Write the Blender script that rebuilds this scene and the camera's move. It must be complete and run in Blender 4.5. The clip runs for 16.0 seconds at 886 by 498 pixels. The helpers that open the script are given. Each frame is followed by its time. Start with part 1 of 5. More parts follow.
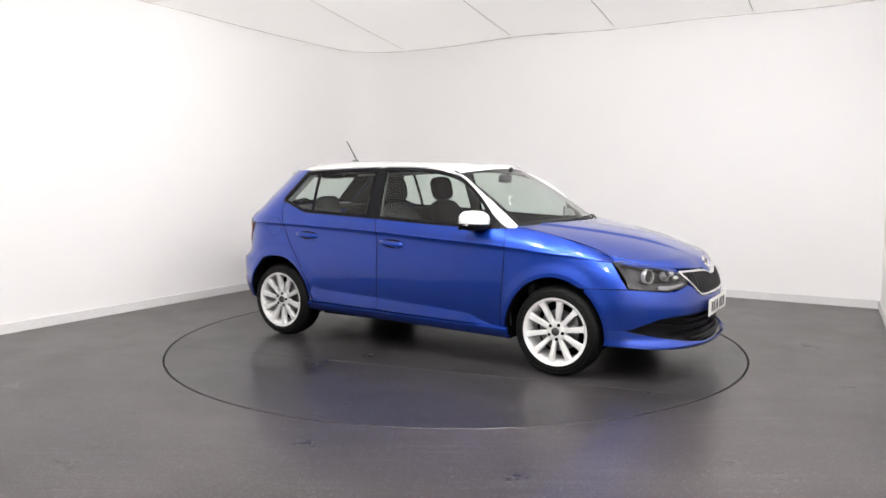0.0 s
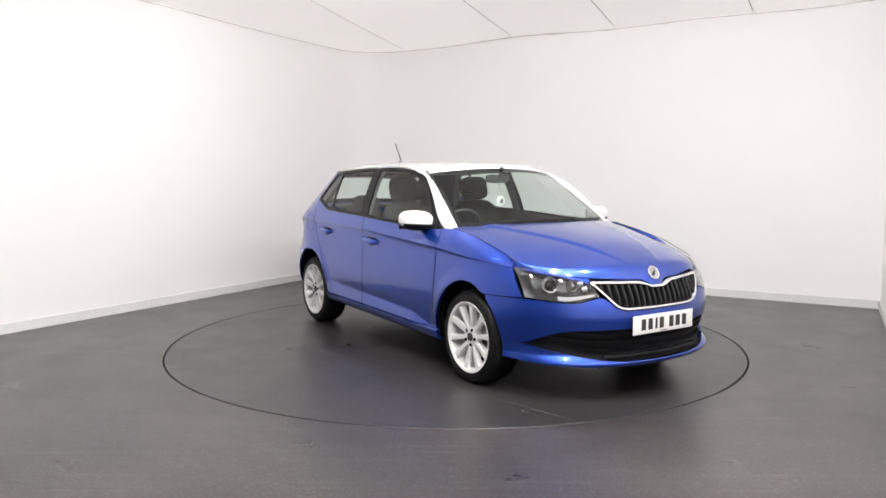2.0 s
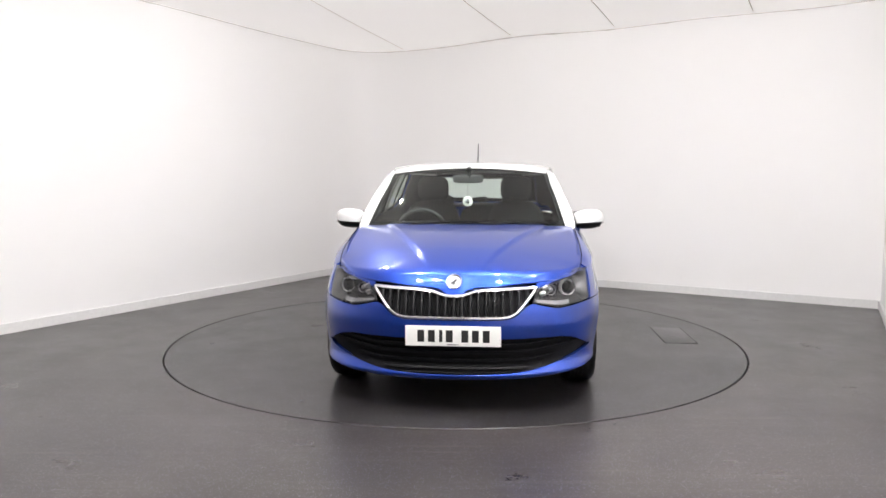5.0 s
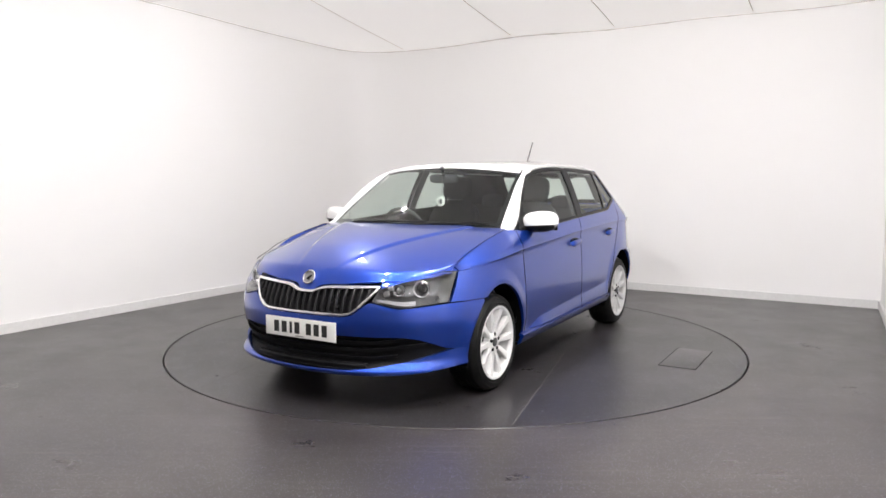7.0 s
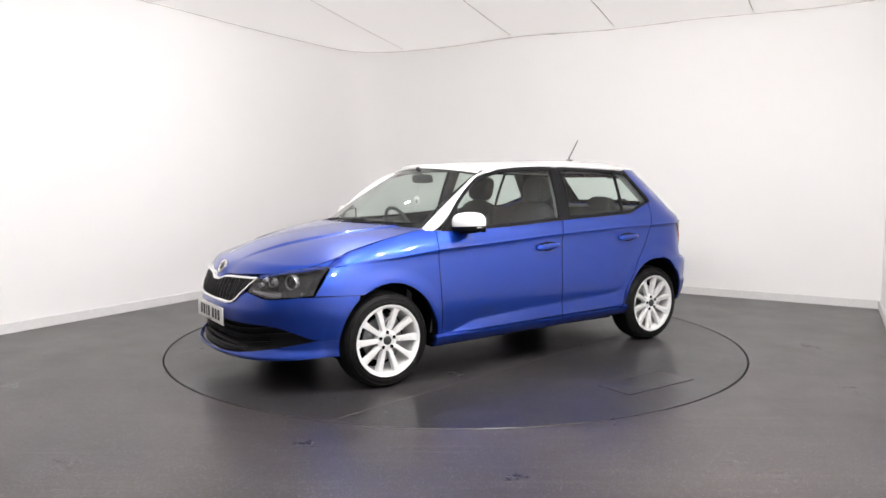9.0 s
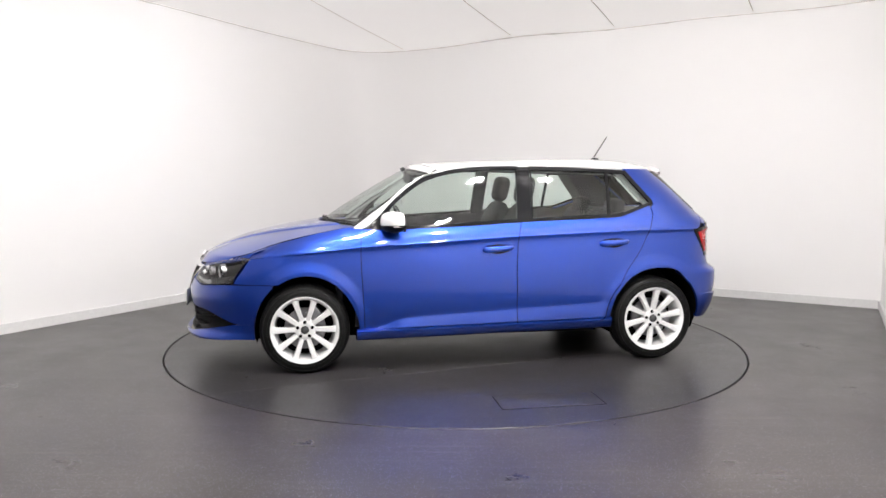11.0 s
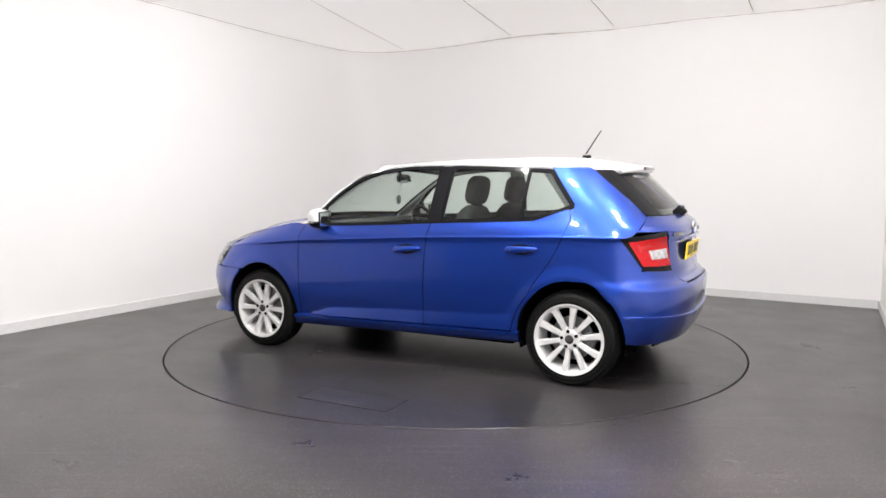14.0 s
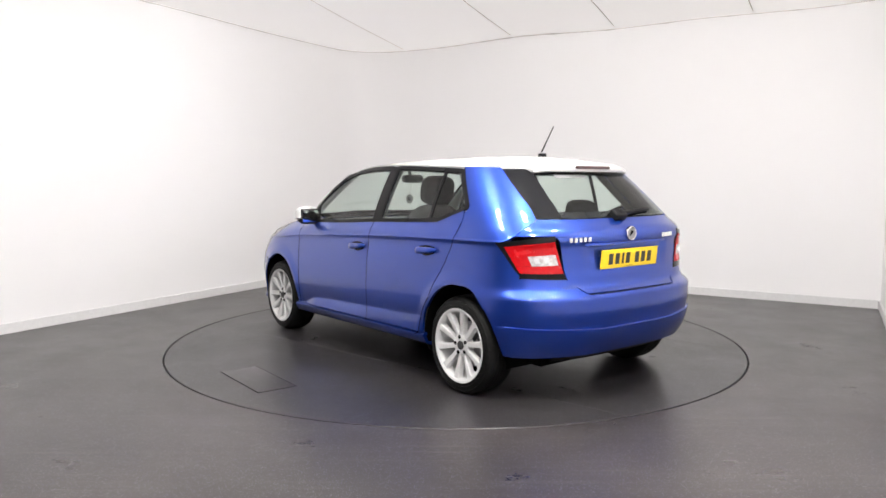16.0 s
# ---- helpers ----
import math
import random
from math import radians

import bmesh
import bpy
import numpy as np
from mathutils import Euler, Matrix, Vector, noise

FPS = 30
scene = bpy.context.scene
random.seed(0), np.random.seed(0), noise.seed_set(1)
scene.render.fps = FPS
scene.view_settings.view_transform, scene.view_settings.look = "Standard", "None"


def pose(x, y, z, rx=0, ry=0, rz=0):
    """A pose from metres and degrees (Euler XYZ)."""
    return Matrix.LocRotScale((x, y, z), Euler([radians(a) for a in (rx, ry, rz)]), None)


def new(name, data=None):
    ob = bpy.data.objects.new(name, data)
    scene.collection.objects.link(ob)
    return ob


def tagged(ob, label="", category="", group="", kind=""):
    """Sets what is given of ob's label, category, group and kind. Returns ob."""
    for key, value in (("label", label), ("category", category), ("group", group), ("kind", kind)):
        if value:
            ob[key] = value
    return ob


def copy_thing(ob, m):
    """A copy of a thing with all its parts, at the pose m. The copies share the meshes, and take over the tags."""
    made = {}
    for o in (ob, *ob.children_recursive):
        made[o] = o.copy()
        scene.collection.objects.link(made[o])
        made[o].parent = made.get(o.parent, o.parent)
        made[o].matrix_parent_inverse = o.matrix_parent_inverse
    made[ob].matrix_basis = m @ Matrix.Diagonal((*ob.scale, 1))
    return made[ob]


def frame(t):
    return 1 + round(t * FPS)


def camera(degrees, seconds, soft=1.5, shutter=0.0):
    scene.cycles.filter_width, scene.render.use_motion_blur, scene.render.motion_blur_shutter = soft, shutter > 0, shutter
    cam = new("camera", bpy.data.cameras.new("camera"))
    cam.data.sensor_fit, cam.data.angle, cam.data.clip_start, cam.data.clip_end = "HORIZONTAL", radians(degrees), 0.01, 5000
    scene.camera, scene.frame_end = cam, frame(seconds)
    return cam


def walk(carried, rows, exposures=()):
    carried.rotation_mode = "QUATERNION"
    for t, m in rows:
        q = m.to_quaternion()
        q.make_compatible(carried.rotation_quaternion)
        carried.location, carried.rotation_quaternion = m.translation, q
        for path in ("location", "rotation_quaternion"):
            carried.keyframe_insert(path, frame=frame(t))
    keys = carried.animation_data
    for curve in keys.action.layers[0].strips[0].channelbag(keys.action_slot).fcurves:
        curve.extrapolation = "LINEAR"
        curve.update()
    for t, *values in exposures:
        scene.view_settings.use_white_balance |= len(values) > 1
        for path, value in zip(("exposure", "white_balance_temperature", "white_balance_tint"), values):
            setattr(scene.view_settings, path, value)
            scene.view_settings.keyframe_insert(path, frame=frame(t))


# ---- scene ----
# camera: fixed, looking at the turntable
EYE_Z, EYE_D = 1.286, 5.929
cam = camera(62.56, 16.0, soft=1.6)
STILL = pose(0, -EYE_D, EYE_Z, 90 - 5.37, 0, 0.89)
walk(cam, [(0, STILL), (16.0, STILL)], exposures=[(0, -0.09), (16.0, -0.09)])

# world: the room is closed, so only a faint grey reaches it
world = bpy.data.worlds.new("world")
world.use_nodes = True
world.node_tree.nodes["Background"].inputs[0].default_value = (0.9, 0.95, 1.0, 1)
world.node_tree.nodes["Background"].inputs[1].default_value = 0.05
scene.world = world

CEIL = 3.05
PANEL_POWER = 930.0      # emission of the ceiling light diffusers
LIGHT_SPOTS = [(-0.7, -1.85), (0.5, -1.95), (1.5, -1.95), (-0.9, -3.1), (0.7, -3.2), (0.3, -4.4)]


# ---------------------------------------------------------------- materials
def nodes_of(name):
    m = bpy.data.materials.new(name)
    m.use_nodes = True
    nt = m.node_tree
    return m, nt, nt.nodes["Principled BSDF"]


def link(nt, a, b):
    nt.links.new(a, b)


def noise_node(nt, scale, detail=4, rough=0.6, coords="Object", stretch=None):
    tc = nt.nodes.new("ShaderNodeTexCoord")
    n = nt.nodes.new("ShaderNodeTexNoise")
    n.inputs["Scale"].default_value = scale
    n.inputs["Detail"].default_value = detail
    n.inputs["Roughness"].default_value = rough
    src = tc.outputs[coords]
    if stretch:
        mp = nt.nodes.new("ShaderNodeMapping")
        mp.inputs["Scale"].default_value = stretch
        link(nt, src, mp.inputs["Vector"])
        src = mp.outputs["Vector"]
    link(nt, src, n.inputs["Vector"])
    return n


def ramp(nt, src, stops):
    r = nt.nodes.new("ShaderNodeValToRGB")
    e = r.color_ramp.elements
    while len(e) < len(stops):
        e.new(0.5)
    for el, (p, c) in zip(e, stops):
        el.position = p
        el.color = (*c, 1) if isinstance(c, tuple) else (c, c, c, 1)
    link(nt, src, r.inputs["Fac"])
    return r


def bump(nt, bsdf, height, strength, distance):
    b = nt.nodes.new("ShaderNodeBump")
    b.inputs["Strength"].default_value = strength
    b.inputs["Distance"].default_value = distance
    link(nt, height, b.inputs["Height"])
    link(nt, b.outputs["Normal"], bsdf.inputs["Normal"])
    return b


def plain(name, color, rough=0.5, metal=0.0, coat=0.0, grain=0.0, scale=60.0, relief=0.0, spec=0.5):
    """A surface of one colour with a little variation at two scales."""
    m, nt, b = nodes_of(name)
    b.inputs["Metallic"].default_value = metal
    b.inputs["Roughness"].default_value = rough
    b.inputs["Coat Weight"].default_value = coat
    b.inputs["Coat Roughness"].default_value = 0.03
    b.inputs["Specular IOR Level"].default_value = spec
    b.inputs["Base Color"].default_value = (*color, 1)
    if grain:
        n = noise_node(nt, scale)
        lo, hi = tuple(c * (1 - grain) for c in color), tuple(min(1, c * (1 + grain)) for c in color)
        r = ramp(nt, n.outputs["Fac"], [(0.3, lo), (0.7, hi)])
        link(nt, r.outputs["Color"], b.inputs["Base Color"])
        n2 = noise_node(nt, scale * 0.1)
        rr = ramp(nt, n2.outputs["Fac"], [(0.3, max(0.02, rough * 0.85)), (0.7, min(1, rough * 1.15))])
        link(nt, rr.outputs["Color"], b.inputs["Roughness"])
        if relief:
            bump(nt, b, n.outputs["Fac"], 0.4, relief)
    return m


def wall_paint():
    m, nt, b = nodes_of("white_wall_paint")
    n = noise_node(nt, 0.8, 3)
    r = ramp(nt, n.outputs["Fac"], [(0.3, (0.885, 0.873, 0.868)), (0.7, (0.90, 0.889, 0.885))])
    link(nt, r.outputs["Color"], b.inputs["Base Color"])
    b.inputs["Roughness"].default_value = 0.55
    n2 = noise_node(nt, 240, 3)
    bump(nt, b, n2.outputs["Fac"], 0.15, 0.0006)
    return m


def math_node(nt, op, a, b):
    n = nt.nodes.new("ShaderNodeMath")
    n.operation = op
    for k, v in enumerate((a, b)):
        if isinstance(v, (int, float)):
            n.inputs[k].default_value = v
        else:
            link(nt, v, n.inputs[k])
    return n.outputs["Value"]


def mix_node(nt, fac, c1, c2):
    n = nt.nodes.new("ShaderNodeMixRGB")
    link(nt, fac, n.inputs["Fac"])
    for k, c in (("Color1", c1), ("Color2", c2)):
        if isinstance(c, tuple):
            n.inputs[k].default_value = (*c, 1)
        else:
            link(nt, c, n.inputs[k])
    return n.outputs["Color"]


def vinyl(name, turn, low=(0.012, 0.0106, 0.0101), high=(0.024, 0.0214, 0.0204), worn=0.08):
    """Dark speckled safety vinyl with fine scratches and worn gloss. turn: degrees by which the wear runs."""
    m, nt, b = nodes_of(name)
    tc = nt.nodes.new("ShaderNodeTexCoord")
    base = noise_node(nt, 0.9, 5, 0.55)
    col = ramp(nt, base.outputs["Fac"], [(0.35, low), (0.66, high)]).outputs["Color"]
    # speckle chips, two sizes, pale and bluish
    for scale, cut, c1, c2 in ((210, 0.35, (0.05, 0.052, 0.09), (0.26, 0.26, 0.29)), (115, 0.62, (0.06, 0.065, 0.15), (0.26, 0.26, 0.31))):
        v = nt.nodes.new("ShaderNodeTexVoronoi")
        v.inputs["Scale"].default_value = scale
        link(nt, tc.outputs["Object"], v.inputs["Vector"])
        chip = ramp(nt, v.outputs["Distance"], [(0.16, 1.0), (0.30, 0.0)]).outputs["Color"]
        sep = nt.nodes.new("ShaderNodeSeparateColor")
        link(nt, v.outputs["Color"], sep.inputs["Color"])
        pick = math_node(nt, "GREATER_THAN", sep.outputs["Red"], cut)
        hue = ramp(nt, sep.outputs["Green"], [(0.2, c1), (0.8, c2)]).outputs["Color"]
        col = mix_node(nt, math_node(nt, "MULTIPLY", chip, pick), col, hue)
    # long faint scratches that drift in and out, in three directions
    wear = None
    for k, (ang, scale) in enumerate(((turn, 1.6), (turn + 24, 1.2), (turn + 97, 1.4))):
        mp = nt.nodes.new("ShaderNodeMapping")
        mp.inputs["Rotation"].default_value = (0, 0, radians(ang))
        mp.inputs["Scale"].default_value = (0.45, 34.0, 1.0)
        mp.inputs["Location"].default_value = (3.1 * k, 1.7 * k, 0)
        link(nt, tc.outputs["Object"], mp.inputs["Vector"])
        n = nt.nodes.new("ShaderNodeTexNoise")
        n.inputs["Scale"].default_value = scale
        n.inputs["Detail"].default_value = 5
        n.inputs["Roughness"].default_value = 0.6
        n.inputs["Distortion"].default_value = 0.25
        link(nt, mp.outputs["Vector"], n.inputs["Vector"])
        s = ramp(nt, n.outputs["Fac"], [(0.54, 0.0), (0.72, 1.0)]).outputs["Color"]
        p = ramp(nt, noise_node(nt, 0.8 + 0.5 * k, 4).outputs["Fac"], [(0.40, 0.0), (0.62, 1.0)]).outputs["Color"]
        w = math_node(nt, "MULTIPLY", s, p)
        wear = w if wear is None else math_node(nt, "MAXIMUM", wear, w)
    col = mix_node(nt, math_node(nt, "MULTIPLY", wear, worn), col, (0.15, 0.135, 0.125))
    link(nt, col, b.inputs["Base Color"])
    b.inputs["Specular IOR Level"].default_value = 0.36
    rn = noise_node(nt, 1.7, 6, 0.65)
    rr = ramp(nt, rn.outputs["Fac"], [(0.3, 0.26), (0.7, 0.36)]).outputs["Color"]
    link(nt, math_node(nt, "ADD", rr, math_node(nt, "MULTIPLY", wear, 0.03)), b.inputs["Roughness"])
    fine = noise_node(nt, 140, 3)
    bump(nt, b, fine.outputs["Fac"], 0.12, 0.0006)
    return m


def car_paint(name, color, metal=0.55, rough=0.32):
    m, nt, b = nodes_of(name)
    fl = noise_node(nt, 900, 2)
    r = ramp(nt, fl.outputs["Fac"], [(0.35, tuple(c * 0.9 for c in color)), (0.65, tuple(min(1, c * 1.1) for c in color))])
    link(nt, r.outputs["Color"], b.inputs["Base Color"])
    b.inputs["Metallic"].default_value = metal
    b.inputs["Roughness"].default_value = rough
    b.inputs["Coat Weight"].default_value = 1.0
    b.inputs["Coat Roughness"].default_value = 0.03
    n = noise_node(nt, 5, 2)
    bp = nt.nodes.new("ShaderNodeBump")
    bp.inputs["Strength"].default_value = 0.05
    bp.inputs["Distance"].default_value = 0.002
    link(nt, n.outputs["Fac"], bp.inputs["Height"])
    link(nt, bp.outputs["Normal"], b.inputs["Coat Normal"])
    return m


def pane_glass(name, tint, gloss_rough=0.0):
    """A thin pane: clear tinted body under a Fresnel gloss."""
    m, nt, b = nodes_of(name)
    nt.nodes.remove(b)
    out = nt.nodes["Material Output"]
    tr = nt.nodes.new("ShaderNodeBsdfTransparent")
    tr.inputs["Color"].default_value = (*tint, 1)
    gl = nt.nodes.new("ShaderNodeBsdfGlossy")
    gl.inputs["Roughness"].default_value = gloss_rough
    lw = nt.nodes.new("ShaderNodeLayerWeight")
    lw.inputs["Blend"].default_value = 0.5
    pw = nt.nodes.new("ShaderNodeMath")
    pw.operation = "POWER"
    pw.inputs[1].default_value = 5.0
    link(nt, lw.outputs["Facing"], pw.inputs[0])
    fr = nt.nodes.new("ShaderNodeMapRange")
    fr.inputs["To Min"].default_value = 0.055
    fr.inputs["To Max"].default_value = 1.0
    link(nt, pw.outputs["Value"], fr.inputs["Value"])
    mx = nt.nodes.new("ShaderNodeMixShader")
    link(nt, fr.outputs["Result"], mx.inputs["Fac"])
    link(nt, tr.outputs["BSDF"], mx.inputs[1])
    link(nt, gl.outputs["BSDF"], mx.inputs[2])
    link(nt, mx.outputs["Shader"], out.inputs["Surface"])
    return m


def glow(name, color, strength):
    m, nt, b = nodes_of(name)
    b.inputs["Base Color"].default_value = (0.8, 0.8, 0.8, 1)
    b.inputs["Emission Color"].default_value = (*color, 1)
    b.inputs["Emission Strength"].default_value = strength
    return m


MAT_WALL = wall_paint()
MAT_UNSEEN_WALL = plain("unseen_wall_grey", (0.26, 0.255, 0.25), 0.7, grain=0.06, scale=3)
MAT_SKIRT = plain("white_skirting_gloss", (0.74, 0.735, 0.73), 0.35, grain=0.04, scale=30)
MAT_FLOOR = vinyl("dark_speckled_vinyl", 4, (0.020, 0.0170, 0.0160), (0.039, 0.0333, 0.0314), 0.38)
MAT_DISC = vinyl("dark_speckled_vinyl_disc", 40)
MAT_CEIL = plain("glowing_stretched_fabric", (0.76, 0.75, 0.74), 0.8, grain=0.03, scale=2.0)
# even emission added to the whole sheet lifts the room's light
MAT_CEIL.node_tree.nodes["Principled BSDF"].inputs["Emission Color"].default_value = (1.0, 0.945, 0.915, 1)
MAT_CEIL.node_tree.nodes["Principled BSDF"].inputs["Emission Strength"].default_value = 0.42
MAT_SEAM = plain("fabric_seam", (0.60, 0.58, 0.56), 0.8, grain=0.1, scale=40)
MAT_WELD = plain("pale_weld_cord", (0.085, 0.08, 0.078), 0.5, grain=0.3, scale=30)
MAT_DARK = plain("matte_near_black", (0.004, 0.004, 0.004), 0.9, spec=0.0)
MAT_PANEL = glow("led_panel_diffuser", (1.0, 0.972, 0.955), PANEL_POWER)
MAT_FRAME = plain("white_metal_trim", (0.75, 0.75, 0.75), 0.4, grain=0.05)


# ---------------------------------------------------------------- mesh helpers
def finish(bm, name, material, smooth=True, sharp=40):
    bmesh.ops.remove_doubles(bm, verts=bm.verts, dist=1e-6)
    me = bpy.data.meshes.new(name)
    bm.to_mesh(me)
    bm.free()
    for mat in (material if isinstance(material, (list, tuple)) else [material]):
        me.materials.append(mat)
    if smooth:
        me.polygons.foreach_set("use_smooth", [True] * len(me.polygons))
        me.set_sharp_from_angle(angle=radians(sharp))
    return me


def part(name, bm, material, parent, label="", smooth=True, sharp=40):
    ob = new(name, finish(bm, name, material, smooth, sharp))
    ob.parent = parent
    return tagged(ob, label)


def solid(name, bm, material, label="", category="", group="", kind="", smooth=False):
    return tagged(new(name, finish(bm, name, material, smooth)), label, category, group, kind)


def box(bm, x0, x1, y0, y1, z0, z1, m=None, bevel=0.0):
    r = bmesh.ops.create_cube(bm, size=1.0)
    bmesh.ops.transform(bm, verts=r["verts"], matrix=Matrix.Translation(((x0 + x1) / 2, (y0 + y1) / 2, (z0 + z1) / 2))
                        @ Matrix.Diagonal((abs(x1 - x0), abs(y1 - y0), abs(z1 - z0), 1)))
    vs = r["verts"]
    if bevel:
        es = list({e for v in vs for e in v.link_edges})
        out = bmesh.ops.bevel(bm, geom=es, offset=bevel, segments=3, profile=0.6, affect="EDGES")
        vs = list({v for f in out["faces"] for v in f.verts} | {v for v in vs if v.is_valid})
    if m is not None:
        bmesh.ops.transform(bm, verts=vs, matrix=m)
    return bm


# ---------------------------------------------------------------- the room
CORNER = Vector((-1.29, 4.72))
LEFT_DIR = Vector((0.4718, 0.8817))      # along the left wall, towards the corner
BACK_DIR = Vector((0.8579, -0.5138))     # along the back wall, away from the corner
RIGHT_FOOT = Vector((4.285, 1.384))
RIGHT_DIR = Vector((-0.452, -0.892))
TABLE_R = 2.237


def room_outline():
    """Inner wall line, counter-clockwise from above, with a rounded corner."""
    rad = 0.9
    pts = []
    a, b = CORNER - LEFT_DIR * rad, CORNER + BACK_DIR * rad
    back = RIGHT_FOOT + RIGHT_DIR * 10.2
    far = CORNER - LEFT_DIR * 12.6
    left_back = far
    n = 20
    curve_pts = []
    for i in range(n + 1):
        t = i / n
        curve_pts.append(a * (1 - t) ** 2 + CORNER * 2 * t * (1 - t) + b * t ** 2)
    return left_back, curve_pts, RIGHT_FOOT, back


LEFT_BACK, CURVE, RIGHT_FOOT, RIGHT_BACK = room_outline()


def wall_strip(pts, z0, z1, thick, name, mat, label, offset=0.0):
    """A wall of given thickness outside of the line pts."""
    bm = bmesh.new()
    P = [Vector(p) for p in pts]
    N = []
    for i, p in enumerate(P):
        d = (P[min(i + 1, len(P) - 1)] - P[max(i - 1, 0)]).normalized()
        N.append(Vector((-d.y, d.x)))       # to the left of the direction: outside
    rows = []
    for p, n in zip(P, N):
        i, o = p + n * offset, p + n * (offset + thick)
        rows.append([bm.verts.new((i.x, i.y, z0)), bm.verts.new((i.x, i.y, z1)), bm.verts.new((o.x, o.y, z1)), bm.verts.new((o.x, o.y, z0))])
    for r, s in zip(rows, rows[1:]):
        for k in range(4):
            bm.faces.new((r[k], r[(k + 1) % 4], s[(k + 1) % 4], s[k]))
    bm.faces.new(rows[0])
    bm.faces.new(rows[-1][::-1])
    bmesh.ops.recalc_face_normals(bm, faces=bm.faces)
    return solid(name, bm, mat, label, kind="structure", smooth=True)


wall_strip([LEFT_BACK] + CURVE + [RIGHT_FOOT], 0, 3.4, 0.12, "wall_back", MAT_WALL, "plain white painted studio wall with a rounded corner")
wall_strip([RIGHT_FOOT + BACK_DIR * 0.001, RIGHT_BACK], 0, 3.4, 0.12, "wall_right", MAT_WALL, "plain white painted studio wall")
# unseen closing wall, given a grey that keeps the car's reflections darker
wall_strip([RIGHT_BACK, LEFT_BACK], 0, 3.4, 0.12, "wall_behind", MAT_UNSEEN_WALL, "unseen closing wall behind the camera, grey to darken reflections")
for i, (pts, cut) in enumerate((([LEFT_BACK] + CURVE + [RIGHT_FOOT - BACK_DIR * 0.02], 0), ([RIGHT_FOOT + RIGHT_DIR * 0.002, RIGHT_BACK], 0))):
    wall_strip(pts, 0.0, 0.085, -0.018, "baseboard", MAT_SKIRT, "low white glossy skirting board along the wall foot")

# floor with a round opening for the turntable
def ring(r0, r1, z, n=160, z1=None):
    bm = bmesh.new()
    a = [(math.cos(2 * math.pi * i / n), math.sin(2 * math.pi * i / n)) for i in range(n)]
    v0 = [bm.verts.new((c * r0, s * r0, z)) for c, s in a]
    v1 = [bm.verts.new((c * r1, s * r1, z if z1 is None else z1)) for c, s in a]
    for i in range(n):
        j = (i + 1) % n
        bm.faces.new((v0[i], v1[i], v1[j], v0[j]))
    return bm


def make_floor():
    n, bm = 160, bmesh.new()
    loops = []
    for r, z in ((TABLE_R + 0.012, -0.06), (TABLE_R + 0.012, -0.002), (TABLE_R + 0.014, 0.0)):
        loops.append([bm.verts.new((r * math.cos(2 * math.pi * i / n), r * math.sin(2 * math.pi * i / n), z)) for i in range(n)])
    half = 13.0
    outer = []
    for i in range(n):
        c, s = math.cos(2 * math.pi * i / n), math.sin(2 * math.pi * i / n)
        k = half / max(abs(c), abs(s))
        outer.append(bm.verts.new((c * k, s * k, 0)))
    loops.append(outer)
    for a, b in zip(loops, loops[1:]):
        for i in range(n):
            j = (i + 1) % n
            bm.faces.new((a[i], b[i], b[j], a[j]))
    bmesh.ops.recalc_face_normals(bm, faces=bm.faces)
    return solid("floor", bm, MAT_FLOOR, "dark grey speckled vinyl floor with scuffs", kind="structure")


make_floor()
bm = bmesh.new()
bmesh.ops.create_circle(bm, cap_ends=True, radius=TABLE_R + 0.3, segments=96, matrix=pose(0, 0, -0.055))
solid("floor_pit", bm, MAT_DARK, "dark pit below the turntable gap", kind="structure")


def make_ceiling():
    """A stretched fabric sheet, slightly sagging, with its wavy edge along the walls."""
    bm = bmesh.new()
    u_dir, v_dir = BACK_DIR, -LEFT_DIR
    nu, nv, wu, wv = 90, 110, 6.75, 12.7
    grid = []
    for i in range(nu + 1):
        row = []
        for j in range(nv + 1):
            u, v = -0.15 + (wu + 0.1) * i / nu, -0.15 + (wv + 0.1) * j / nv
            p = CORNER + u_dir * u + v_dir * v
            z = CEIL + 0.035 * math.exp(-((u - 2.2) / 1.6) ** 2) * math.exp(-max(v, 0) / 1.2)
            z += 0.012 * math.sin(u * 2.9 + 0.6) * math.exp(-max(v, 0) / 0.8) + 0.004 * math.sin(v * 2.3)
            z -= 0.02 * math.sin(math.pi * min(max(u / 6.5, 0), 1)) * (1 - math.exp(-max(v, 0) / 1.5))
            row.append(bm.verts.new((p.x, p.y, z)))
        grid.append(row)
    for i in range(nu):
        for j in range(nv):
            bm.faces.new((grid[i][j], grid[i][j + 1], grid[i + 1][j + 1], grid[i + 1][j]))
    ext = bmesh.ops.extrude_face_region(bm, geom=list(bm.faces))
    bmesh.ops.translate(bm, verts=[g for g in ext["geom"] if isinstance(g, bmesh.types.BMVert)], vec=(0, 0, 0.06))
    bmesh.ops.recalc_face_normals(bm, faces=bm.faces)
    return solid("ceiling", bm, MAT_CEIL, "faintly glowing off-white stretched fabric ceiling with faint seams", kind="structure", smooth=True)


def ceiling_z(u, v):
    z = CEIL + 0.035 * math.exp(-((u - 2.2) / 1.6) ** 2) * math.exp(-max(v, 0) / 1.2)
    z += 0.012 * math.sin(u * 2.9 + 0.6) * math.exp(-max(v, 0) / 0.8) + 0.004 * math.sin(v * 2.3)
    return z - 0.02 * math.sin(math.pi * min(max(u / 6.5, 0), 1)) * (1 - math.exp(-max(v, 0) / 1.5))


make_ceiling()


